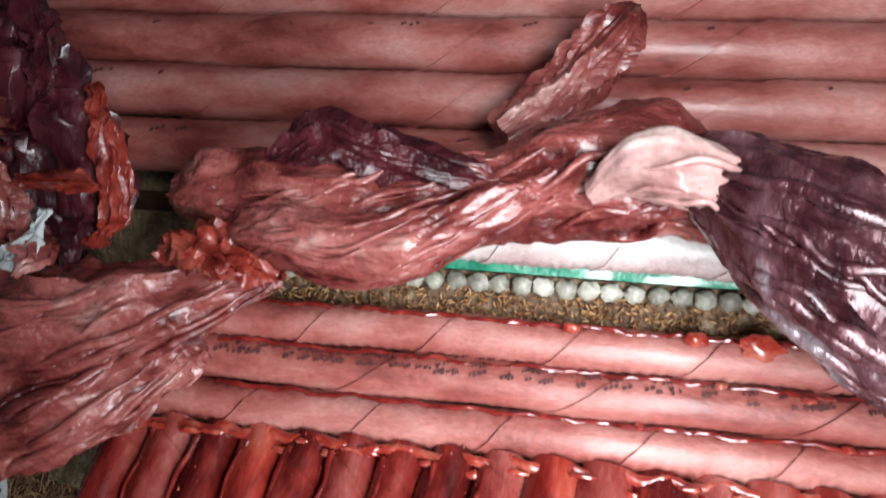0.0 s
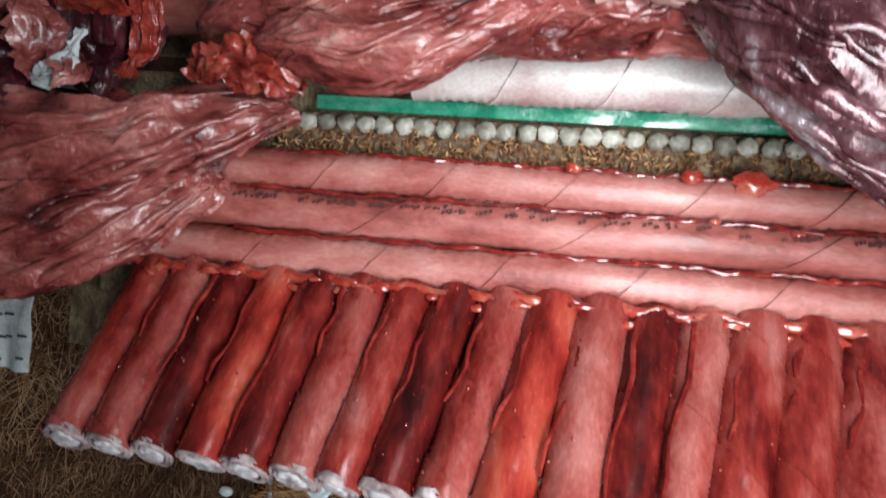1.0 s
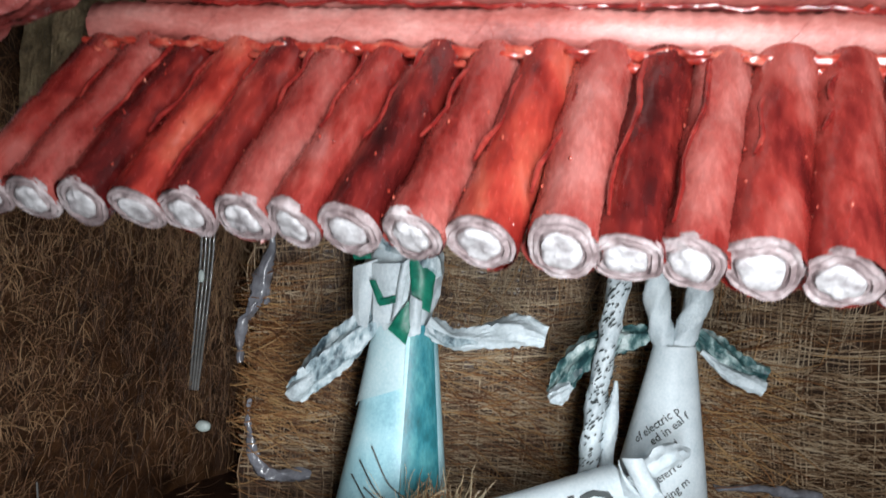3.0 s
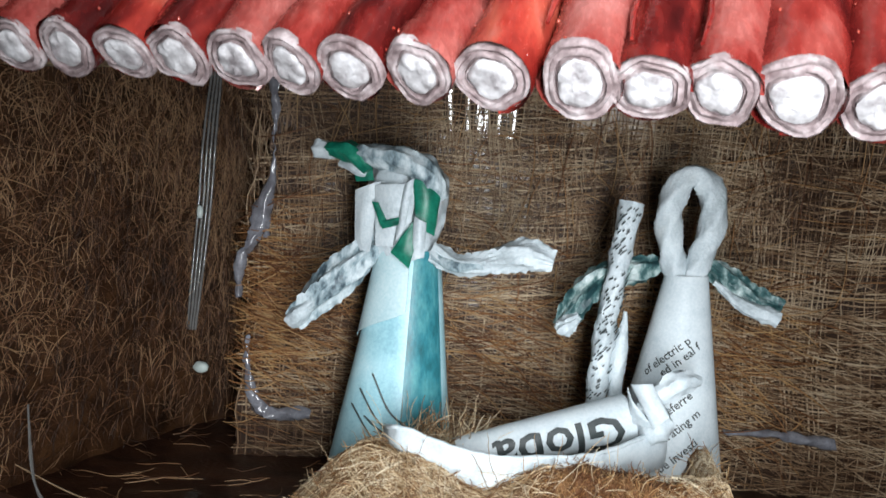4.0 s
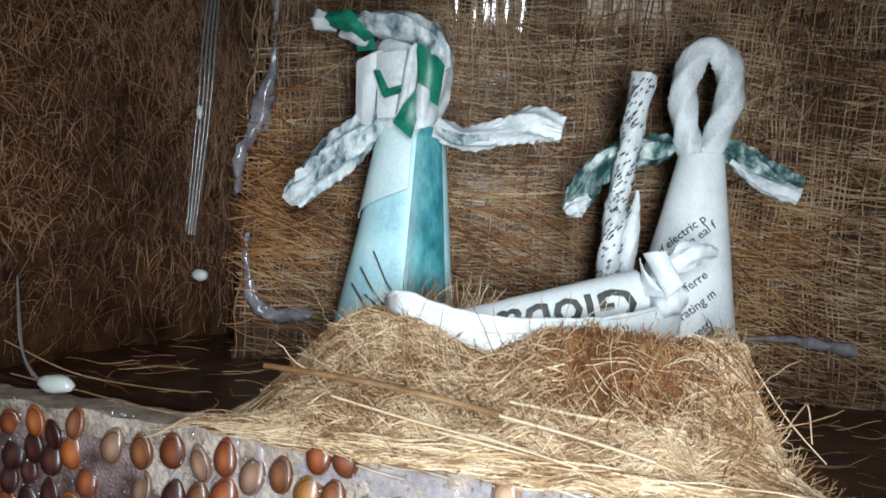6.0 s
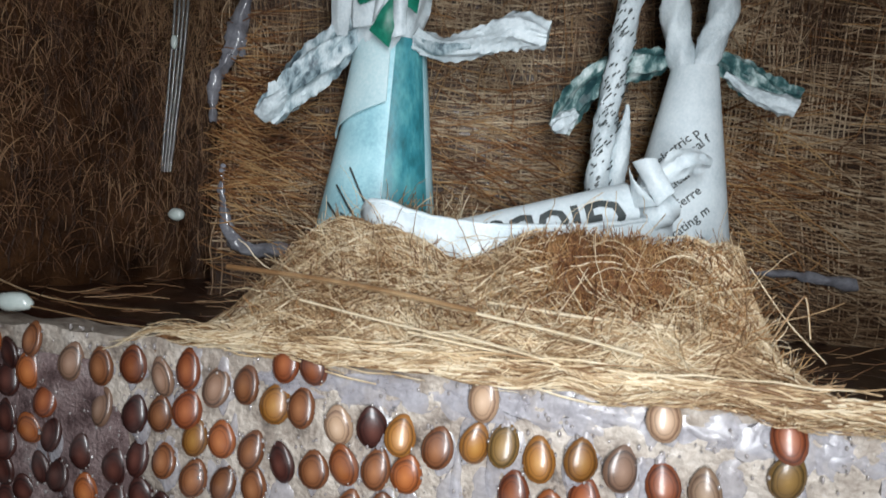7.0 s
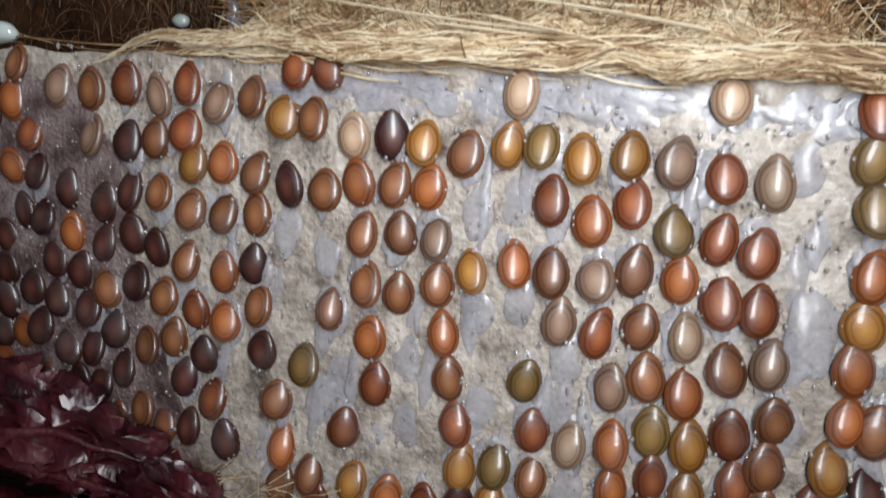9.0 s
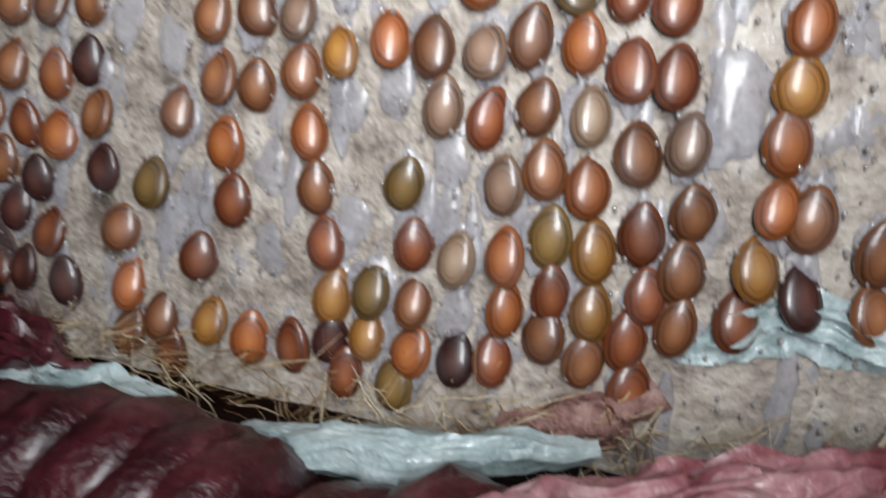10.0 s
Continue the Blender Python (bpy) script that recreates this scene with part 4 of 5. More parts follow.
# the densely set, darker seeds at the panel's far end
for c in range(9):
    for r in range(12):
        x = -89 - c * 5.5 + rnd.uniform(-0.9, 0.9) - r * 0.25
        z = 92 - r * 5.9 - (c % 2) * 3.0 + rnd.uniform(-0.9, 0.9)
        if z > 27 and free(x, z, 3.9, 4.7):
            seed(x, z, rnd.choice((0, 0, 0, 0, 1, 0, 0, 2)) if rnd.random() < 0.93 else 3, rnd.uniform(0.85, 0.98), rnd.uniform(-22, -4))
            placed.append((x, z))
for c in range(8):
    for r in range(11):
        x, z = -87 + c * 5.3 + rnd.uniform(-0.8, 0.8), 91 - r * 5.8 - (c % 2) * 2.8 + rnd.uniform(-0.8, 0.8)
        if z > 30 and free(x, z, 4.3, 5.6):
            seed(x, z, rnd.choice((0, 0, 0, 2, 1)), rnd.uniform(0.85, 0.93), rnd.uniform(-20, -4))
            placed.append((x, z))
for r in range(5):
    x, z = 62 + rnd.uniform(-0.8, 0.8) + (r % 2) * 5, 90 - r * 7.2
    seed(x, z, rnd.choice((1, 2, 3, 5)), 1.05, rnd.uniform(-8, 8))
    placed.append((x, z))

# empty sockets, each filled with a smooth pad of glue
for x, z in ((-35.3, 70.3), (-27.9, 67.8), (-4.7, 77.1), (1.0, 79.3), (-3.1, 62.9), (2.8, 65.4), (10.5, 57.8), (37.2, 88.6), (-12.3, 43.2), (-1.5, 48.9), (-13.3, 53.6), (-27.4, 43.8), (12.7, 38.2)):
    bm = bmesh.new()
    blob(bm, (x, panel_y(x, z) + 0.2, z), (2.5, 0.7, 4.3), 16, 0.25, 0.3)
    part("glue_pad", bm, GLUE, seed_panel)
    placed.append((x, z))

# milky glue in the empty sockets and between the seeds
for i in range(80):
    x, z = rnd.uniform(-62, 62), rnd.uniform(30, 94)
    if free(x, z, 2.4, 3.4) and len(placed) < 420:
        bm = bmesh.new()
        blob(bm, (x, panel_y(x, z) + 0.35, z), (rnd.uniform(1.4, 2.6), rnd.uniform(0.35, 0.7), rnd.uniform(2.4, 5.0)), 14, 0.7, 0.3)
        part("glue_patch", bm, GLUE, seed_panel)
        placed.append((x, z))
for i in range(44):
    x = -36 + i * 2.3 + rnd.uniform(-1, 1)
    z = 94 + 0.03 * x + rnd.uniform(-2.2, 1.0)
    bm = bmesh.new()
    blob(bm, (x, panel_y(x, z) + 0.2, z), (rnd.uniform(2.5, 5.5), 0.45, rnd.uniform(1.2, 3.0)), 16, 0.8, 0.3)
    part("glue_patch", bm, GLUE, seed_panel)
bm = bmesh.new()
blob(bm, (40.8, 131.4, 66.5), (3.3, 1.0, 6.6), 20, 0.3, 0.2)
part("glue_run", bm, GLUE, seed_panel, "large milky glue drop")

for c in (-45, -39.5, -34, -28, -22, -16, -10, -4, 2, 8, 14, 19, 24, 29, 34.5, 39, 46, 51):
    z = 90 + rnd.uniform(-6, 3)
    while z > 34:
        L = rnd.uniform(7, 18)
        if rnd.random() < 0.5:
            line = [Vector((c + 1.0 * noise.noise(Vector((c, (z - s * L) * 0.12, 0))), 0, z - s * L)) for s in np.linspace(0, 1, 10)]
            line = [Vector((q.x, panel_y(q.x, q.z) - 0.1, q.z)) for q in line]
            w = rnd.uniform(0.8, 1.7)
            bm = bmesh.new()
            sweep(bm, line, [w * math.sin(math.pi * (k + 0.6) / 10.2) for k in range(10)], 10, rough=0.55, freq=0.4)
            for v in bm.verts:
                v.co.y = panel_y(v.co.x, v.co.z) + (v.co.y - panel_y(v.co.x, v.co.z)) * 0.5
            part("glue_streak", bm, GLUE, seed_panel)
        z -= L + rnd.uniform(0, 8)
# pale dots added on paste and seed rims to imitate glints
spots, sizes = [], []
for i in range(1500):
    x, z = rnd.uniform(-105, 60), rnd.uniform(28, 96)
    spots.append((x, panel_y(x, z) - rnd.uniform(0.2, 0.7), z))
    w = rnd.uniform(0.10, 0.34)
    sizes.append((w, w, w * rnd.uniform(0.7, 2.0)))
for x, z in placed[:320]:
    for k in range(3):
        a = rnd.uniform(0, 6.28)
        spots.append((x + 2.5 * math.cos(a), panel_y(x, z) - 1.0, z + 3.6 * math.sin(a)))
        w = rnd.uniform(0.12, 0.32)
        sizes.append((w, w, w * 1.4))
glint_dots("glue_speckle", spots, sizes, GLINT_DOT, seed_panel, "tiny glossy pale dots added as glints on wet glue")

# ---- at the foot: twisted ropes, pale crumpled paper, straw ----
def rope(name, label, pts, r, mat, turns, n=14):
    """Two soft paper strands wound round each other."""
    ob = base(name, label, "rope")
    line = spline(pts, n)
    total = len(line) - 1
    for s in range(2):
        path = []
        for i, p in enumerate(line):
            t = (line[min(i + 1, total)] - line[max(i - 1, 0)]).normalized()
            up = Vector((0, 0, 1)) - t * t.z
            up.normalize()
            a = turns * 2 * math.pi * i / total + math.pi * s
            path.append(p + (up * math.sin(a) + t.cross(up) * math.cos(a)) * r * 0.52)
        bm = bmesh.new()
        sweep(bm, path, [r * 0.62 * (1 + 0.10 * math.sin(i * 0.9 + s)) for i in range(total + 1)], 30, lobes=6, depth=0.07, twist=0.25, rough=0.5, freq=0.25)
        part("strand", bm, mat, ob)
    return ob


rope("twisted_rope", "dark red twisted paper rope lying along the base", [(-104, 121, 13), (-66, 120, 14), (-40, 119, 14), (-18, 118, 15), (-4, 117, 14)], 10.5, ROPE_RED, 5)
rope("twisted_rope", "wine red twisted paper rope along the base", [(3, 112, 13), (18, 112, 17), (36, 114, 19), (56, 117, 24), (76, 120, 27)], 9.5, ROPE_RED, 3)
crumple("paper_twist", "crumpled pink printed paper lying on the rope", "paper twist", [(19, 110, 25), (27, 108, 27), (38, 109, 30), (50, 112, 33), (62, 116, 36)], [1.2, 3.4, 4.4, 3.6, 2], PINK_TWIST, 6, 0.14, 0.12, 1.2, folds=8)
crumple("crumpled_wine_paper", "wine-red crumpled paper pushed against the seed panel", "crumpled paper", [(-108, 131, 34), (-84, 132, 34), (-66, 132.5, 30), (-50, 133, 25), (-36, 134, 21)], [8, 8.5, 7, 5, 2], WINE, 5, 0.14, 0.1, 2.4, 0.18, folds=8)
crumple("crumpled_paper", "pale aqua crumpled paper under the seed panel", "crumpled paper", [(-52, 131, 19), (-42, 130, 20), (-32, 131, 21), (-20, 132, 20)], [1.4, 2.8, 2.8, 1.2], ICE, 5, 0.2, 0.2, 1.3, 0.25)
crumple("crumpled_paper", "smooth pale aqua folded paper under the seed panel", "crumpled paper", [(-10, 129, 20), (0, 126.5, 21.5), (11, 125.5, 23.5), (24, 127, 26), (32, 129, 27)], [1.5, 3.2, 3.4, 2.2, 1.0], ICE, 3, 0.08, 0.1, 0.9)
crumple("crumpled_paper", "pale aqua torn paper at the panel's corner", "crumpled paper", [(39, 135, 38), (46, 134, 42), (54, 133.2, 44), (64, 131, 42)], [1.5, 3.4, 3.6, 2.0], ICE, 4, 0.2, 0.1, 1.2)
crumple("gritty_paper", "pinkish gritty paste-covered paper below the seeds", "crumpled paper", [(21, 136, 25), (30, 135.2, 28), (39, 134.6, 33)], [2.0, 3.6, 2.2], PASTE_PINK, 3, 0.06, 0.1, 1.0, 0.3)


# ---- fibres ----
def wander(p, d, n, step, jitter, bend=0.0):
    """A fibre that starts at p and strays as it goes."""
    pts, p, d = [], Vector(p), Vector(d).normalized()
    for i in range(n):
        pts.append(tuple(p))
        p = p + d * step
        d = (d + Vector((rnd.gauss(0, jitter), rnd.gauss(0, jitter), rnd.gauss(0, jitter) - bend))).normalized()
    return pts


def on_back(x, z, off):
    return (x, back_y(x, z) - off, z)


weave, wr = [], []
for i in range(165):
    x0 = -88 + i * 1.32 + rnd.uniform(-0.4, 0.4)
    if rnd.random() < 0.12:
        continue
    za, zb = 94 + rnd.uniform(0, 30) * (rnd.random() < 0.4), 244 - rnd.uniform(0, 70) * (rnd.random() < 0.35)
    ph = rnd.uniform(0, 99)
    weave.append([on_back(max(-87 + ragged(z), x0 + 4.5 * noise.noise(Vector((x0 * 0.02, z * 0.022, 0))) + 0.5 * noise.noise(Vector((ph, z * 0.15, 0)))), z, 0.9 + 0.45 * math.sin(z * 1.7 + i * 3.14)) for z in np.linspace(za, zb, 34)])
    wr.append(rnd.uniform(0.17, 0.36))
for i in range(120):
    z0 = 94 + i * 1.27 + rnd.uniform(-0.4, 0.4)
    if rnd.random() < 0.12:
        continue
    xa, xb = -88 + ragged(z0) + rnd.uniform(0, 60) * (rnd.random() < 0.4), 128 - rnd.uniform(0, 90) * (rnd.random() < 0.35)
    ph = rnd.uniform(0, 99)
    weave.append([on_back(x, z0 + 6.0 * noise.noise(Vector((x * 0.016, z0 * 0.02, 5))) + 0.5 * noise.noise(Vector((x * 0.15, ph, 0))) + 0.05 * (x + 20), 0.9 + 0.45 * math.cos(x * 1.7 + i * 3.14)) for x in np.linspace(xa, xb, 44)])
    wr.append(rnd.uniform(0.17, 0.36))
for i in range(6200):
    x, z = rnd.uniform(-86, 90), rnd.uniform(95, 232)
    a = rnd.choice((rnd.gauss(1.57, 0.14), rnd.gauss(0.06, 0.14), rnd.gauss(0.06, 0.14), rnd.uniform(0, 3.14)))
    if z < 152:
        a = rnd.gauss(-0.12, 0.16)
    L, c = rnd.uniform(6, 30), rnd.gauss(0, 0.010)
    pts = []
    for k in range(7):
        s = L * k / 6
        xx, zz = x + s * math.cos(a + c * s), z + s * math.sin(a + c * s)
        pts.append(on_back(max(-90, xx), zz, 1.5 + 0.5 * math.sin(k * 1.1 + i)))
    weave.append(pts)
    wr.append(rnd.uniform(0.06, 0.17))
strands("weave", weave, wr, FIBRE, wall_back, "woven coarse brown coconut fibres")
fray, fr = [], []
for i in range(1150):
    low = rnd.random()
    if low < 0.3:
        x, z, a, L = rnd.uniform(-92, -80), rnd.gauss(140, 14), rnd.gauss(-0.12, 0.28), rnd.uniform(6, 26)
    elif low < 0.75:
        x, z, a, L = rnd.uniform(-78, 60), rnd.gauss(135, 13), rnd.gauss(-0.2, 0.25), rnd.uniform(8, 34)
    else:
        x, z, a, L = rnd.uniform(-80, 90), rnd.uniform(140, 225), rnd.choice((rnd.gauss(1.5, 0.2), rnd.gauss(0.1, 0.25))), rnd.uniform(8, 36)
    if z < 99:
        continue
    c, lift = rnd.gauss(0, 0.012), rnd.uniform(1.7, 4.5)
    fray.append([on_back(x + L * k / 7 * math.cos(a + c * L * k / 7), max(97, z + L * k / 7 * math.sin(a + c * L * k / 7)), 1.2 + (lift - 1.2) * math.sin(k * 0.43)) for k in range(8)])
    fr.append(rnd.uniform(0.07, 0.2))
strands("frayed_fibres", fray, fr, BRISTLE, wall_back, "lighter loose fibres fraying off the sheet")

mat_l, wr = [], []
for i in range(15000):
    # sparse over the dark husk below, denser above to imitate stronger light there
    u, z = rnd.uniform(0, 1), 94 + 142 * rnd.random() ** 0.7
    a = rnd.choice((rnd.gauss(1.5, 0.3), rnd.gauss(1.5, 0.3), rnd.gauss(1.5, 0.3), rnd.uniform(0, 3.14)))
    L, c = rnd.uniform(2.5, 10), rnd.gauss(0, 0.06)
    off = rnd.uniform(0.4, 2.8)
    pts = []
    for k in range(6):
        s = L * k / 5
        q = left_at(min(1, max(0, u + s * math.cos(a + c * s) / 120)), z + s * math.sin(a + c * s))
        pts.append((q.x + off, q.y - 0.2 * off, q.z))
    mat_l.append(pts)
    wr.append(rnd.uniform(0.05, 0.14))
strands("matted_fibres", mat_l, wr, FIBRE_DARK, wall_left, "matted dark brown coconut fibres")


# coir and straw mound that carries the cradle
def ease(a, b, x):
    t = min(1, max(0, (x - a) / (b - a)))
    return t * t * (3 - 2 * t)


def mound_z(x, y):
    """Rises from the panel's edge to a crest under the cradle, lower behind it."""
    lip = 131 - 0.07 * x
    wide = ease(-66, -33, x) * (1 - ease(33, 56, x))
    crest = 22.8 - 6.2 * math.exp(-((x + 9) / 9) ** 2) - 2.0 * (1 - ease(-24, 0, x))
    rise = min(1, max(0, (y - lip) / (152 - lip))) ** 0.9
    main = crest * wide * rise * (1 - 0.42 * ease(157, 165, y)) * (1 - ease(186, 200, y))
    stand = 22.5 * ease(31, 38, x) * (1 - ease(40, 48, x)) * ease(146, 158, y) * (1 - ease(186, 196, y))
    foot = max(wide * (1 - ease(186, 196, y)), (1 - ease(136, 142, y)) * ease(-74, -58, x))
    return 92.5 + 5.0 * foot + max(main, stand) + 1.8 * noise.noise(Vector((x * 0.13, y * 0.13, 0))) * (0.3 + 0.7 * wide)


mound = base("straw_mound", "loose mound of golden coir and straw under the cradle", "mound")
bm = bmesh.new()
grid(bm, lambda u, v: Vector((-70 + u * 150, 133 - 0.07 * (-70 + u * 150) + v * 76, max(91, mound_z(-70 + u * 150, 133 - 0.07 * (-70 + u * 150) + v * 76)))), 104, 60, (0, 0, -3))
part("coir_body", bm, MOUND, mound)
hay, hr, brush, br = [], [], [], []
for i in range(17500):
    x, y = rnd.choice((rnd.gauss(-2, 30), rnd.uniform(-45, 74), rnd.uniform(-45, 56), rnd.uniform(30, 74))), (rnd.uniform(130, 190) if rnd.random() < 0.5 else rnd.uniform(129, 152))
    if not -70 < x < 74 or (y > 142 and not -58 < x < 55) or (x < -54 and rnd.random() < 0.65):
        continue
    patch = 1 < x < 38 and 138 < y < 160
    up = y > 136 and x > -48 and rnd.random() < (0.97 if patch else 0.3)
    if up:
        d = (rnd.gauss(0, 0.5), rnd.gauss(-0.35, 0.4), rnd.uniform(0.4, 1.0))
        path = wander((x, y, mound_z(x, y) - 0.5), d, 6, rnd.uniform(0.3, 0.75) if patch else rnd.uniform(0.4, 1.3), 0.22, 0.04)
        if patch or rnd.random() < 0.4:
            brush.append(path)
            br.append(rnd.uniform(0.05, 0.11))
        else:
            hay.append(path)
            hr.append(rnd.uniform(0.05, 0.10))
    else:
        a = rnd.gauss(-0.08, 0.45)
        n, st = 8, rnd.uniform(1.0, 3.6)
        pts, yy = [], y
        off = rnd.uniform(0.0, 1.6)
        for k in range(n):
            xx = x + (k - n / 2) * st * math.cos(a)
            y2 = min(196, max(130.5 - 0.07 * xx, y + (k - n / 2) * st * math.sin(a)))
            pts.append((xx, y2 + 0.5 * math.sin(k + i), mound_z(xx, y2) + off + 0.4 * math.sin(k * 1.3 + i)))
        if 2 < x < 36 and y > 140:
            continue
        hay.append(pts)
        hr.append(rnd.choice((rnd.uniform(0.05, 0.10), rnd.uniform(0.05, 0.10), rnd.uniform(0.08, 0.18))))
for i in range(420):
    x = rnd.uniform(-60, 62)
    z = 98.5 + 0.03 * x + rnd.uniform(-0.9, 2.4)
    a, L = rnd.gauss(0.02, 0.05), rnd.uniform(6, 26)
    hay.append([(x + s * L * math.cos(a), panel_y(x + s * L, 97) - 0.6 - rnd.uniform(0, 0.8), z + s * L * math.sin(a) + 0.4 * math.sin(s * 9 + i)) for s in np.linspace(0, 1, 6)])
    hr.append(rnd.uniform(0.08, 0.25))
for i in range(260):
    x, y = rnd.uniform(-40, 40), rnd.uniform(134, 152)
    hay.append(wander((x, y, mound_z(x, y) - 0.5), (rnd.gauss(0, 0.8), rnd.gauss(-0.3, 0.4), rnd.uniform(0.2, 0.9)), 9, rnd.uniform(0.8, 2.2), 0.2, 0.10))
    hr.append(rnd.uniform(0.05, 0.11))
strands("bristles", brush, br, BRISTLE, mound, "short upright brown coir bristles")
strands("straw", hay, hr, STRAW, mound, "thin golden straw and coir fibres")
for pts, r in (([(-46.2, 132.8, 110.8), (-31, 133.5, 110.3), (-18, 133.6, 109.4), (-3, 134, 107.6)], 0.85), ([(-10, 134.5, 108.0), (9, 133, 106), (23, 131.5, 104)], 0.45), ([(-6, 132, 104), (12, 131, 101), (24, 130, 97)], 0.35), ([(-2, 139, 108.6), (14, 138, 108), (28, 137.5, 108)], 0.5), ([(-14, 134, 103), (6, 132, 101.5), (30, 130.5, 100)], 0.4), ([(-34, 136, 106), (-16, 134, 104), (4, 132.5, 102.5)], 0.35)):
    bm = bmesh.new()
    sweep(bm, spline(pts, 8), r, 6, flat=0.6)
    tagged(part("straw_stalk", bm, STRAW), "pale dry straw stalk lying across the mound", "straw", "straw stalks")

litter, lr = [], []
for i in range(220):
    x, y = rnd.uniform(-125, 100), rnd.uniform(141, 206)
    a = rnd.gauss(0, 0.6)
    litter.append(wander((x, y + (8 if x < -60 else 0), 96.3 + rnd.uniform(0, 1.2)), (math.cos(a), math.sin(a), 0.03), 7, rnd.uniform(0.8, 3.2), 0.16))
    lr.append(rnd.uniform(0.06, 0.18))
strands("floor_litter", litter, lr, FIBRE_DARK, None, "loose dark fibres scattered on the crib floor")
litter, lr = [], []
for i in range(500):
    x = rnd.uniform(-80, 70)
    z = 23 + rnd.uniform(-3, 5) + 0.06 * max(0, x)
    a, L = rnd.gauss(0.05, 0.8), rnd.uniform(2, 10)
    litter.append([(x + s * L * math.cos(a), panel_y(x, z) - 1.5 - rnd.uniform(0, 2.0), z + s * L * math.sin(a)) for s in np.linspace(0, 1, 5)])
    lr.append(rnd.uniform(0.05, 0.14))
strands("loose_fibres", litter, lr, STRAW, None, "loose dry fibres under the seed panel")
for i, pts in enumerate(([(-118, 150, 104), (-100, 150, 99), (-84, 152, 97.5), (-70, 150, 98.5)], [(-112, 146, 98), (-92, 143, 97.5), (-72, 140, 97), (-50, 138, 98)], [(40, 148, 118), (46, 146, 110), (52, 144, 104)], [(42.5, 140, 107), (46, 140.2, 113.6), (47.2, 140.5, 114), (48.5, 141, 108)])):
    bm = bmesh.new()
    sweep(bm, spline(pts, 8), 0.14, 6)
    tagged(part("stray_fibre", bm, STRAW), "single bent fibre curling above the floor", "fibre", "stray fibres")

# ---- glue threads and drops ----
thread = base("glue_thread", "clear glue threads hanging in the corner with milky drops", "glue")
for dx in (-2.0, -0.6, 0.7, 2.0):
    bm = bmesh.new()
    sweep(bm, spline([(-105 + dx * 0.6, 208, 218), (-106 + dx, 207, 190), (-107 + dx, 208, 165), (-110 + dx * 0.7, 210, 128)], 10), 0.42, 8, rough=0.1)
    part("thread", bm, CLEAR, thread)
for c, s in (((-105, 206.5, 213), (2.2, 1.6, 3.0)), ((-107.6, 213, 115.6), (2.6, 1.6, 1.9)), ((-107.5, 206.5, 165), (1.0, 0.8, 2.0))):
    bm = bmesh.new()
    blob(bm, c, s, 14, 0.15)
    part("drop", bm, BEAD, thread, "milky glue drop")
bead = base("glue_bead", "pale milky glue bead with threads on the floor", "glue")
bm = bmesh.new()
blob(bm, (-98.5, 143.6, 98.0), (4.4, 2.2, 2.0), 16, 0.12)
part("bead", bm, BEAD, bead)
for k in range(4):
    bm = bmesh.new()
    sweep(bm, spline([(-102 - 0.8 * k, 143.6, 98 + 0.3 * k), (-107 - 0.6 * k, 144.5, 101 + 1.6 * k), (-113 - 0.5 * k, 149, 107 + 4 * k)], 8), 0.24, 6)
    part("thread", bm, CLEAR, bead)
edge = base("glue_edge", "milky hot glue run along the fibre sheet's torn edge", "glue")
for pts, rr in (([(-81, 203, 222), (-81, 203, 206), (-80, 202, 190)], [1.8, 1.6, 0.4]), ([(-80.5, 202, 192), (-80, 202, 178), (-81, 202, 160)], [0.3, 0.45, 0.9]), ([(-80, 202, 178), (-83, 202, 166), (-85, 202, 158)], [0.6, 2.8, 1.6]), ([(-84, 202, 160), (-88, 202.5, 152), (-88, 203, 142)], [1.6, 1.9, 1.2]), ([(-85, 202, 131), (-84, 202, 118), (-79, 201, 109), (-66, 200, 109)], [0.7, 1.2, 2.2, 1.4]), ([(52, 213, 113), (68, 214, 113.5), (84, 216, 112)], [0.7, 1.5, 2.6])):
    bm = bmesh.new()
    line = [Vector((q.x, back_y(q.x, q.z) - 2.6, q.z)) for q in spline(pts, 8)]
    sweep(bm, line, [max(0.2, 1.05 * q.x) for q in spline([(q, 0, 0) for q in rr], 8)], 14, rough=1.1, freq=0.45, flat=0.7)
    part("glue_run", bm, DIM_GLUE, edge)


# ---- paper figures, cradle, staff ----
def letters(text, size):
    """Outline faces of a line of text, in millimetres, finely cut so that it can bend."""
    cu = bpy.data.curves.new("line", "FONT")
    cu.body, cu.size, cu.resolution_u, cu.offset = text, size, 2, (0.22 if size > 5 else 0.04)
    ob = new("line", cu)
    me = bpy.data.meshes.new_from_object(ob)
    bm = bmesh.new()
    bm.from_mesh(me)
    bpy.data.objects.remove(ob)
    bpy.data.meshes.remove(me)
    bmesh.ops.triangulate(bm, faces=bm.faces)
    if size > 5:
        for _ in range(2):
            bmesh.ops.subdivide_edges(bm, edges=[e for e in bm.edges if e.calc_length() > 0.8], cuts=1, use_grid_fill=False)
            bmesh.ops.triangulate(bm, faces=bm.faces)
    vs = [v.co.copy() for v in bm.verts]
    fs = [[v.index for v in f.verts] for f in bm.faces] if not bm.verts.ensure_lookup_table() and not bm.verts.index_update() else []
    bm.free()
    return vs, fs


def lay(bm, text, size, fn, mat):
    """Write text on a surface: fn maps the text's plane to a place."""
    vs, fs = letters(text, size)
    made = [bm.verts.new(fn(v.x, v.y)) for v in vs]
    for f in fs:
        try:
            bm.faces.new([made[i] for i in f]).material_index = mat
        except ValueError:
            pass


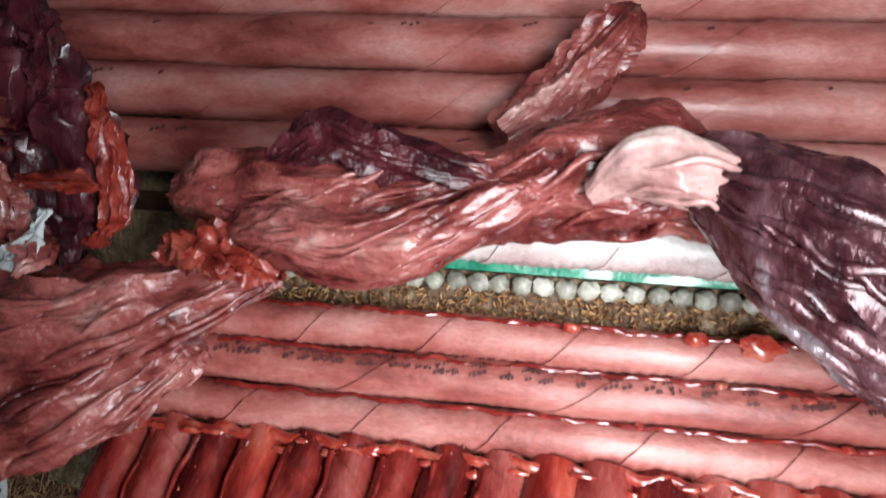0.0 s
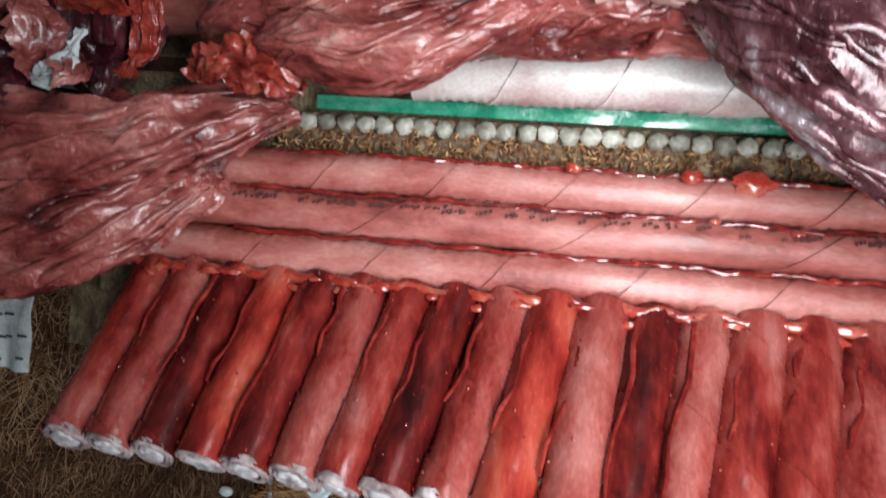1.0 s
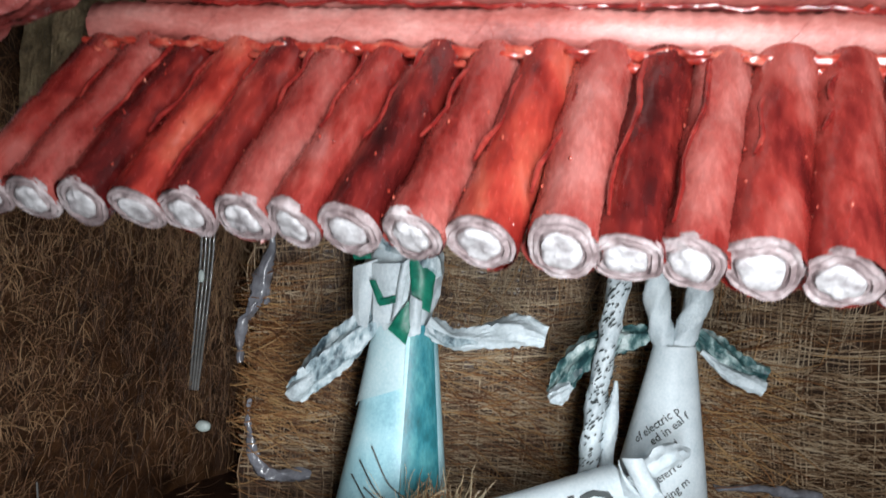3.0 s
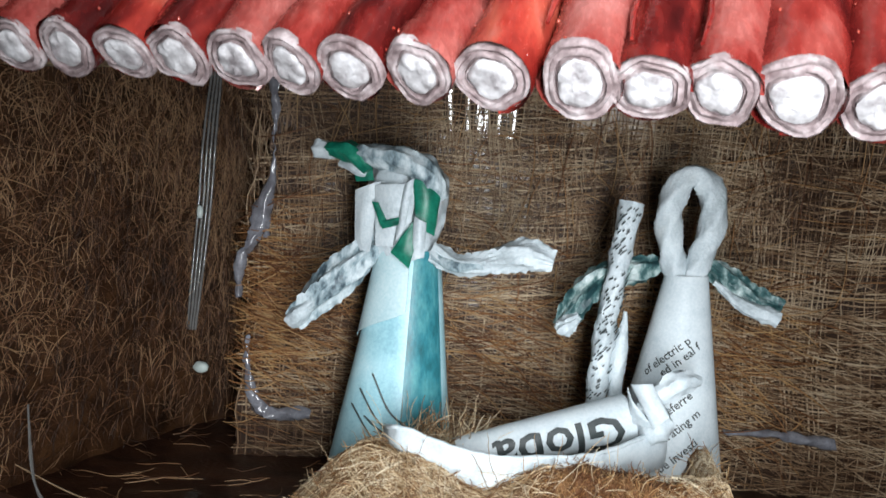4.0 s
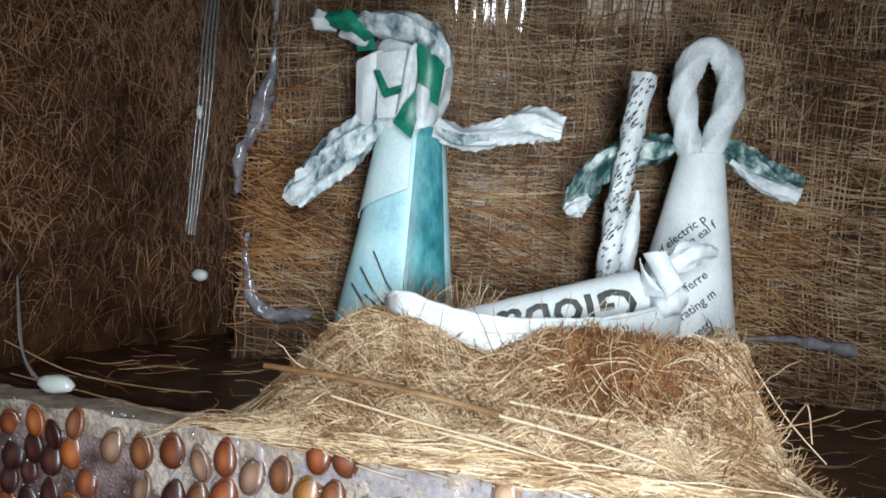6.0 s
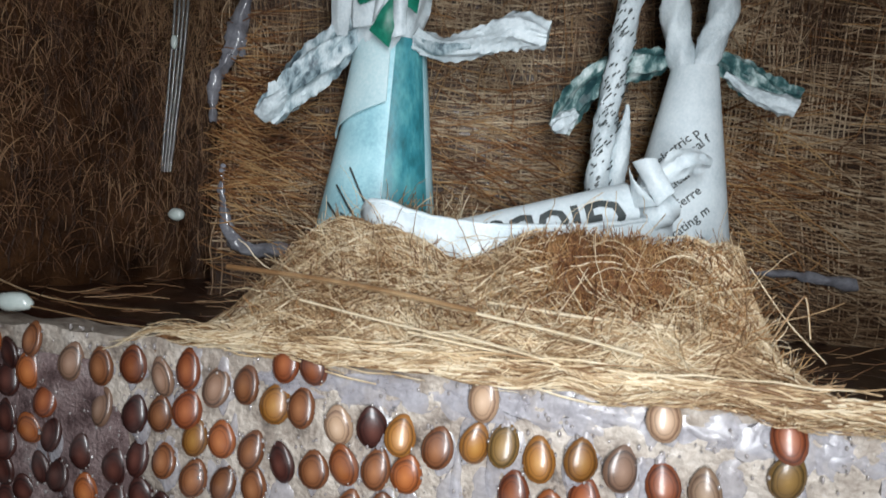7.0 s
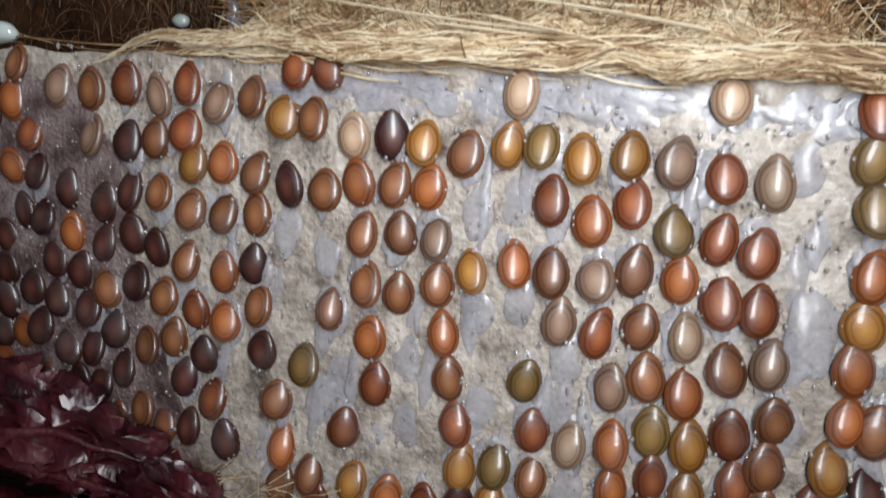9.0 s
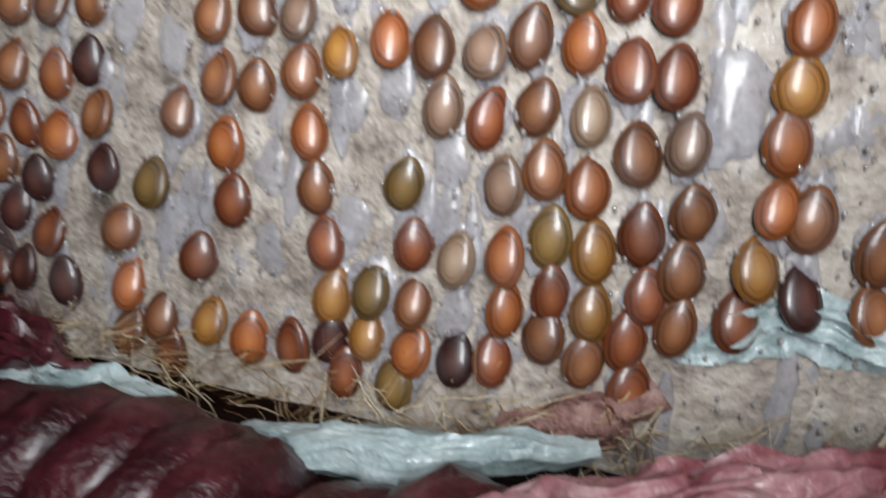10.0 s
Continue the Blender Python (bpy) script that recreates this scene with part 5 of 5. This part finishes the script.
def cone_shape(bm, base_c, base_r, top_c, top_r, n=12, seg=48, mats=(0, 1), split=(0.0, 0.0), slant=0.0):
    """A paper cone; facets between the two split angles take the second material."""
    rings = []
    for j in range(n + 1):
        u = j / n
        c = Vector(base_c).lerp(Vector(top_c), u)
        r = base_r + (top_r - base_r) * u
        rings.append([bm.verts.new(c + Vector((r * math.cos(6.2832 * k / seg), r * math.sin(6.2832 * k / seg) * 0.9, slant * math.cos(6.2832 * k / seg) * u))) for k in range(seg)])
    for p, q in zip(rings, rings[1:]):
        for k in range(seg):
            f = bm.faces.new((p[k], p[(k + 1) % seg], q[(k + 1) % seg], q[k]))
            f.material_index = mats[1] if split[0] <= 360 * (k + 0.5) / seg < split[1] else mats[0]


def sheet(bm, corners, mat, bend=0.0, thick=0.25, n=8):
    """A folded paper piece: four corners, bulging by bend towards the front."""
    a, b, c, d = [Vector(p) for p in corners]
    out = (b - a).cross(d - a).normalized()
    if out.y > 0:
        out = -out
    grid(bm, lambda u, v: a.lerp(b, u).lerp(d.lerp(c, u), v) + out * bend * math.sin(math.pi * u) * (0.4 + 0.6 * math.sin(math.pi * min(1, v + 0.2))) + out * 0.25 * noise.noise(Vector((u * 4, v * 4, a.x))), n, n, tuple(-out * thick), mat)


def twist(bm, pts, rad, mat, lobes=3, depth=0.14, turn=0.5, rough=0.35, seg=24, flat=1.0, n=8):
    line = spline(pts, n)
    sweep(bm, line, [max(0.2, q.x) for q in spline([(q, 0, 0) for q in rad], n)], seg, lobes=lobes, depth=depth, twist=turn, rough=rough, freq=0.35, mat=mat, flat=flat)


# the veiled figure: aqua cone with a teal fold, folded printed head cloth, two twisted arms
bm = bmesh.new()
cone_shape(bm, (-36, 181, 98), 17.0, (-34.6, 182, 161), 7.4, 16, 60, (0, 1), (288, 345))
grid(bm, lambda u, v: Vector((-34.9 + (17.9 - 9.6 * (138 + 8 * u + v * (24 - 9 * u) - 98) / 63) * math.cos(math.radians(185 + 98 * u)), 181.6 + 0.9 * (18.1 - 9.6 * (138 + 8 * u + v * (24 - 9 * u) - 98) / 63) * math.sin(math.radians(185 + 98 * u)) - 0.4, 138 + 8 * u + v * (24 - 9 * u))), 16, 10, (0.1, 0.25, 0), 6)
twist(bm, [(-36, 182, 155), (-36.8, 181.5, 165), (-36.8, 181.5, 174), (-35.5, 181.5, 181), (-35, 182, 184.5)], [7.0, 9.0, 10.4, 8.5, 3.0], 2, 5, 0.06, 0.06, 0.5, 40)
sheet(bm, [(-47.5, 172.5, 174.5), (-41, 171, 177), (-42.5, 172, 160), (-47, 174.5, 158)], 2, 1.0)
sheet(bm, [(-42, 170.5, 176), (-31.5, 169.5, 177), (-33, 170.5, 162), (-41, 171.2, 161.5)], 2, 1.6)
sheet(bm, [(-42.2, 169.6, 172), (-40.6, 169.3, 172), (-37.8, 168.6, 167.4), (-39.4, 169, 166.2)], 3, 0.3)
sheet(bm, [(-39.4, 168.9, 167.6), (-34.4, 168.4, 169), (-34.4, 168.4, 167.2), (-39, 168.9, 165.8)], 3, 0.2)
sheet(bm, [(-32.5, 169, 178), (-26, 172, 177), (-27, 172, 165), (-31, 169.5, 167)], 3, 1.6)
sheet(bm, [(-34.5, 168.6, 176), (-32, 168, 178), (-33.5, 168, 166), (-36, 169, 162)], 2, 0.8)
sheet(bm, [(-36.6, 169.2, 160.5), (-31.8, 168.9, 168), (-30.6, 169, 163), (-32, 169.4, 157)], 3, 0.8)
sheet(bm, [(-31.5, 168.4, 169.5), (-28.5, 169, 168), (-28.6, 170, 160), (-31.5, 169.2, 159)], 2, 1.2)
twist(bm, [(-48.5, 172.5, 183.5), (-42, 171, 182.8), (-35, 170.4, 182), (-29.5, 171.5, 179.5), (-26.4, 174, 174)], [2.6, 3.6, 4.2, 4.0, 2.0], 4, 4, 0.10, 0.12, 0.5, 28, 0.8)
twist(bm, [(-58.8, 174.5, 183.9), (-57.6, 174.2, 183.9), (-54, 173.4, 183.6)], [2.2, 2.7, 2.4], 2, 3, 0.1, 0.1, 0.3, 24, 0.9)
twist(bm, [(-57, 173.6, 184.0), (-52, 172.8, 184.0), (-47, 171.8, 182.6), (-44, 171, 179)], [1.6, 2.8, 3.2, 1.6], 3, 3, 0.1, 0.1, 0.4, 24, 0.8)
twist(bm, [(-52, 173.2, 180.8), (-47, 171.6, 179.6), (-44.5, 171.4, 178.4)], [0.8, 1.6, 1.0], 2, 3, 0.1, 0.1, 0.3)
sheet(bm, [(-49, 171.6, 182.5), (-44, 171.2, 183), (-42.5, 171, 177), (-47, 171.4, 176.5)], 3, 0.5)
sheet(bm, [(-34, 169.2, 182), (-28, 170.6, 181), (-26.6, 172, 177), (-33, 169.2, 178)], 2, 1.2)
twist(bm, [(-28, 178, 161), (-21, 176, 158.5), (-12, 175, 160.5), (-5, 174, 162.5), (1.2, 174, 161.5)], [2.6, 2.5, 3.2, 3.8, 2.7], 2, 3, 0.18, 0.2, 0.25, 40)
twist(bm, [(-28, 177, 160.4), (-22, 174.6, 158.2), (-15, 173.4, 159)], [1.2, 1.5, 0.8], 4, 3, 0.1, 0.4, 0.3)
twist(bm, [(-42, 178, 163), (-47, 175, 157), (-53, 173, 150), (-60.5, 172, 141.5)], [3.0, 4.4, 4.6, 3.0], 4, 3, 0.22, 0.14, 0.3, 40)
twist(bm, [(-55, 171, 147), (-59, 170.4, 143), (-61, 170.4, 140.6)], [1.6, 2.6, 1.6], 2, 3, 0.14, 0.3, 0.5)
for pts in ([(-42, 127), (-37, 121), (-32, 117)], [(-44, 123), (-38, 117), (-33, 114)], [(-40, 121), (-35, 118), (-30, 116)], [(-39, 131), (-34, 123), (-29, 119)]):
    line = [Vector((x, 181 - 0.9 * math.sqrt(max(1, (17 - 9.6 * (z - 98) / 63) ** 2 - (x + 36) ** 2)) - 0.35, z)) for x, z in pts]
    sweep(bm, spline(line, 6), 0.22, 5, mat=5)
tagged(part("paper_figure", bm, [AQUA, TEAL, PAPER_TWIST, GREEN, PRINT, INK, PALE_AQUA]), "aqua paper cone figurine with green-edged folded head cloth", "figurine")

# the bearded-staff figure: white printed cone, twisted loop for a head, dark green printed arms
bm = bmesh.new()
CB, CT, R0, R1, Z0, Z1 = Vector((32, 192, 98)), Vector((33.4, 193, 160)), 16.0, 5.2, 98, 160
cone_shape(bm, CB, R0, CT, R1, 16, 60, (0, 0), (0, 0), 0.3)
twist(bm, [(33, 193, 154), (29.6, 192, 164), (27.6, 191, 174), (29.4, 191, 182), (33.2, 191.5, 184.6), (37.2, 192, 181), (38.2, 192, 173), (35.6, 192, 163), (33.6, 192.5, 154)], [2.8, 3.2, 3.4, 3.3, 3.1, 3.3, 3.4, 3.1, 2.8], 3, 2, 0.13, 0.34, 0.25, 36)
twist(bm, [(29, 195, 163), (22, 193, 160.5), (14, 191, 158), (8, 190, 152), (4.2, 189, 144)], [1.8, 3.4, 3.6, 3.5, 2.6], 1, 3, 0.22, 0.16, 0.3, 40)
twist(bm, [(8, 187, 148), (5.4, 186, 145.5), (3.4, 186, 143.4)], [1.0, 2.4, 1.6], 3, 4, 0.2, 0.4, 0.6)
twist(bm, [(38, 196, 163.5), (43, 195, 160), (49, 194, 156), (56, 193, 153.5)], [1.8, 3.2, 3.3, 3.0], 1, 3, 0.22, 0.16, 0.3, 40)
twist(bm, [(40, 192.5, 159), (47, 191, 154), (55, 190, 151.5)], [0.6, 1.8, 2.2], 3, 4, 0.14, 0.3, 0.5)
for i, text in enumerate(("of electric p", "ed in eal f", "geopolitical d", "ving preferre", "generating m", "be investi", "in som")):
    def on_cone(u, v, i=i):
        ca, sa = math.cos(0.74), math.sin(0.74)
        s = u * ca - v * sa + (-7.5, -3.0, -8.0, -6.5, -4.0, -1.0, 3.0)[i]
        z = u * sa + v * ca + (138, 138.5, 129, 124.5, 120.5, 116.5, 113.6)[i] - 3
        k = (z - Z0) / (Z1 - Z0)
        r = R0 + (R1 - R0) * k + 0.14
        a = -math.pi / 2 - 0.10 + s / r
        c = CB.lerp(CT, k)
        return Vector((c.x + r * math.cos(a), c.y + r * math.sin(a) * 0.9, z))
    lay(bm, text, 2.9, on_cone, 2)
tagged(part("paper_figure", bm, [PAPER, OLIVE_PRINT, INK, PAPER_TWIST]), "white printed paper cone figurine with a twisted loop head", "figurine")

# the staff: a twisted printed paper stick, with a shorter one beside it
staff = base("paper_staff", "twisted white printed paper staff standing by the cone figure", "staff")
bm = bmesh.new()
twist(bm, [(13.2, 186, 112), (13.8, 186, 128), (14.6, 186, 144), (16.2, 186, 160), (18.2, 186, 177)], [2.4, 2.6, 2.7, 2.6, 3.1], 0, 2, 0.15, 0.3, 0.2, 32)
part("stick", bm, PAPER_TWIST, staff)
bm = bmesh.new()
twist(bm, [(18.6, 187, 112), (18.2, 187, 128), (18.6, 187, 140), (19.2, 187, 150)], [2.0, 1.9, 2.0, 0.5], 0, 3, 0.12, 0.5, 0.3)
part("short_stick", bm, PAPER_TWIST, staff)
bm = bmesh.new()
for i in range(150):
    u = rnd.random()
    c = Vector((13.8, 186, 128)).lerp(Vector((18, 186, 175)), u)
    a = -1.57 + rnd.uniform(-1.0, 1.0)
    w, q = rnd.uniform(0.4, 1.1), []
    for du, dv in ((0, 0), (1, 0), (1, 1), (0, 1)):
        an = a + (du * w * 0.9 - dv * 0.13) / 3
        q.append(bm.verts.new(c + Vector((3.15 * math.cos(an), 3.15 * math.sin(an), du * w + dv * 0.3))))
    bm.faces.new(q)
tagged(part("print", bm, INK, staff, "small dark print in short bars", False), kind="stuff")

# the infant: a printed paper roll with a knotted end
bm = bmesh.new()
A, B = Vector((-16, 163.5, 116.2)), Vector((21, 176.5, 126.8))
AX = (B - A).normalized()
UPV = (Vector((0, 0, 1)) - AX * AX.z).normalized()
SIDE = AX.cross(UPV)
sweep(bm, [A.lerp(B, k / 20) for k in range(21)], [4.4 + 1.2 * k / 20 for k in range(21)], 32, rough=0.15, freq=0.2)
twist(bm, [(20, 175.5, 127.5), (23.5, 174, 127.8), (26.5, 173.5, 126.5), (28, 175, 124)], [3.6, 2.4, 5.0, 2.0], 0, 4, 0.12, 0.25, 0.5)
twist(bm, [(22.5, 172, 128), (26, 171.5, 133), (31, 173, 137), (36, 176, 137.5)], [1.6, 2.2, 3.0, 1.2], 0, 4, 0.16, 0.2, 0.5)

sheet(bm, [(20.5, 170, 136), (25, 168.5, 137), (29, 167, 130.5), (26, 166.8, 127.4)], 0, 1.6)
sheet(bm, [(20, 171, 135), (22.5, 169, 131), (26, 167.2, 127.6), (21.5, 171.5, 127)], 0, 0.8)


def on_roll(u, v):
    s = (B - A).length - 2.5 - u
    k = s / (B - A).length
    r = 4.4 + 1.2 * k + 0.16
    a = -(v - 3.4) / r * 0.92
    p = A + AX * s
    return p + (SIDE * math.cos(a) + UPV * math.sin(a)) * r * (1 if SIDE.y < 0 else -1) if SIDE.y < 0 else p + (-SIDE * math.cos(a) + UPV * math.sin(a)) * r


lay(bm, "Globa", 12.5, on_roll, 1)
tagged(part("paper_infant", bm, [PAPER, INK]), "white newspaper roll figurine with large black print", "figurine")

# the cradle: a bent white paper band with fibres inside
bm = bmesh.new()
tops = spline([(-33, 163, 121), (-30.5, 157, 123), (-27, 154, 124), (-18, 153.6, 122), (-8, 152.6, 121.1), (0, 154.5, 121.3), (13, 158.6, 122.4), (22, 167, 124), (30, 176, 125.5)], 6)
feet = spline([(-32, 162, 115), (-29, 157, 117), (-25, 154.5, 117.5), (-17, 154, 115), (-8, 153.2, 112.5), (0, 155, 113.5), (13, 159, 115), (22, 167, 116), (30, 175, 117)], 6)


def band_point(u, v):
    i = round(u * (len(tops) - 1))
    p = feet[i].lerp(tops[i], v)
    return p + Vector((0, -1.6 * math.sin(math.pi * v), 0)) + noise.noise_vector(Vector((u * 11, v * 2, 0))) * 0.5


cradle = base("paper_cradle", "bent white paper band cradle resting on straw", "cradle")
bm = bmesh.new()
grid(bm, band_point, len(tops) - 1, 8, (0.1, 0.6, 0))
part("band", bm, PAPER, cradle)
bm = bmesh.new()
sweep(bm, [p + Vector((0, 0.3, 0.1)) for p in tops], 0.55, 8, rough=0.3, freq=0.4)
part("rolled_edge", bm, PAPER, cradle)
inside, ir = [], []
for i in range(420):
    x = rnd.uniform(-30, -13)
    inside.append(wander((x, 165 + (x + 33) * 0.2 + rnd.uniform(-5, 6), 113 + rnd.uniform(-2, 6)), (rnd.gauss(0.1, 0.6), rnd.gauss(-0.1, 0.3), rnd.uniform(0.3, 1.0)), 6, rnd.uniform(0.8, 2.4), 0.18, 0.05))
    ir.append(rnd.uniform(0.06, 0.16))
strands("cradle_straw", inside, ir, STRAW, None, "tangled brown fibres filling the paper cradle")
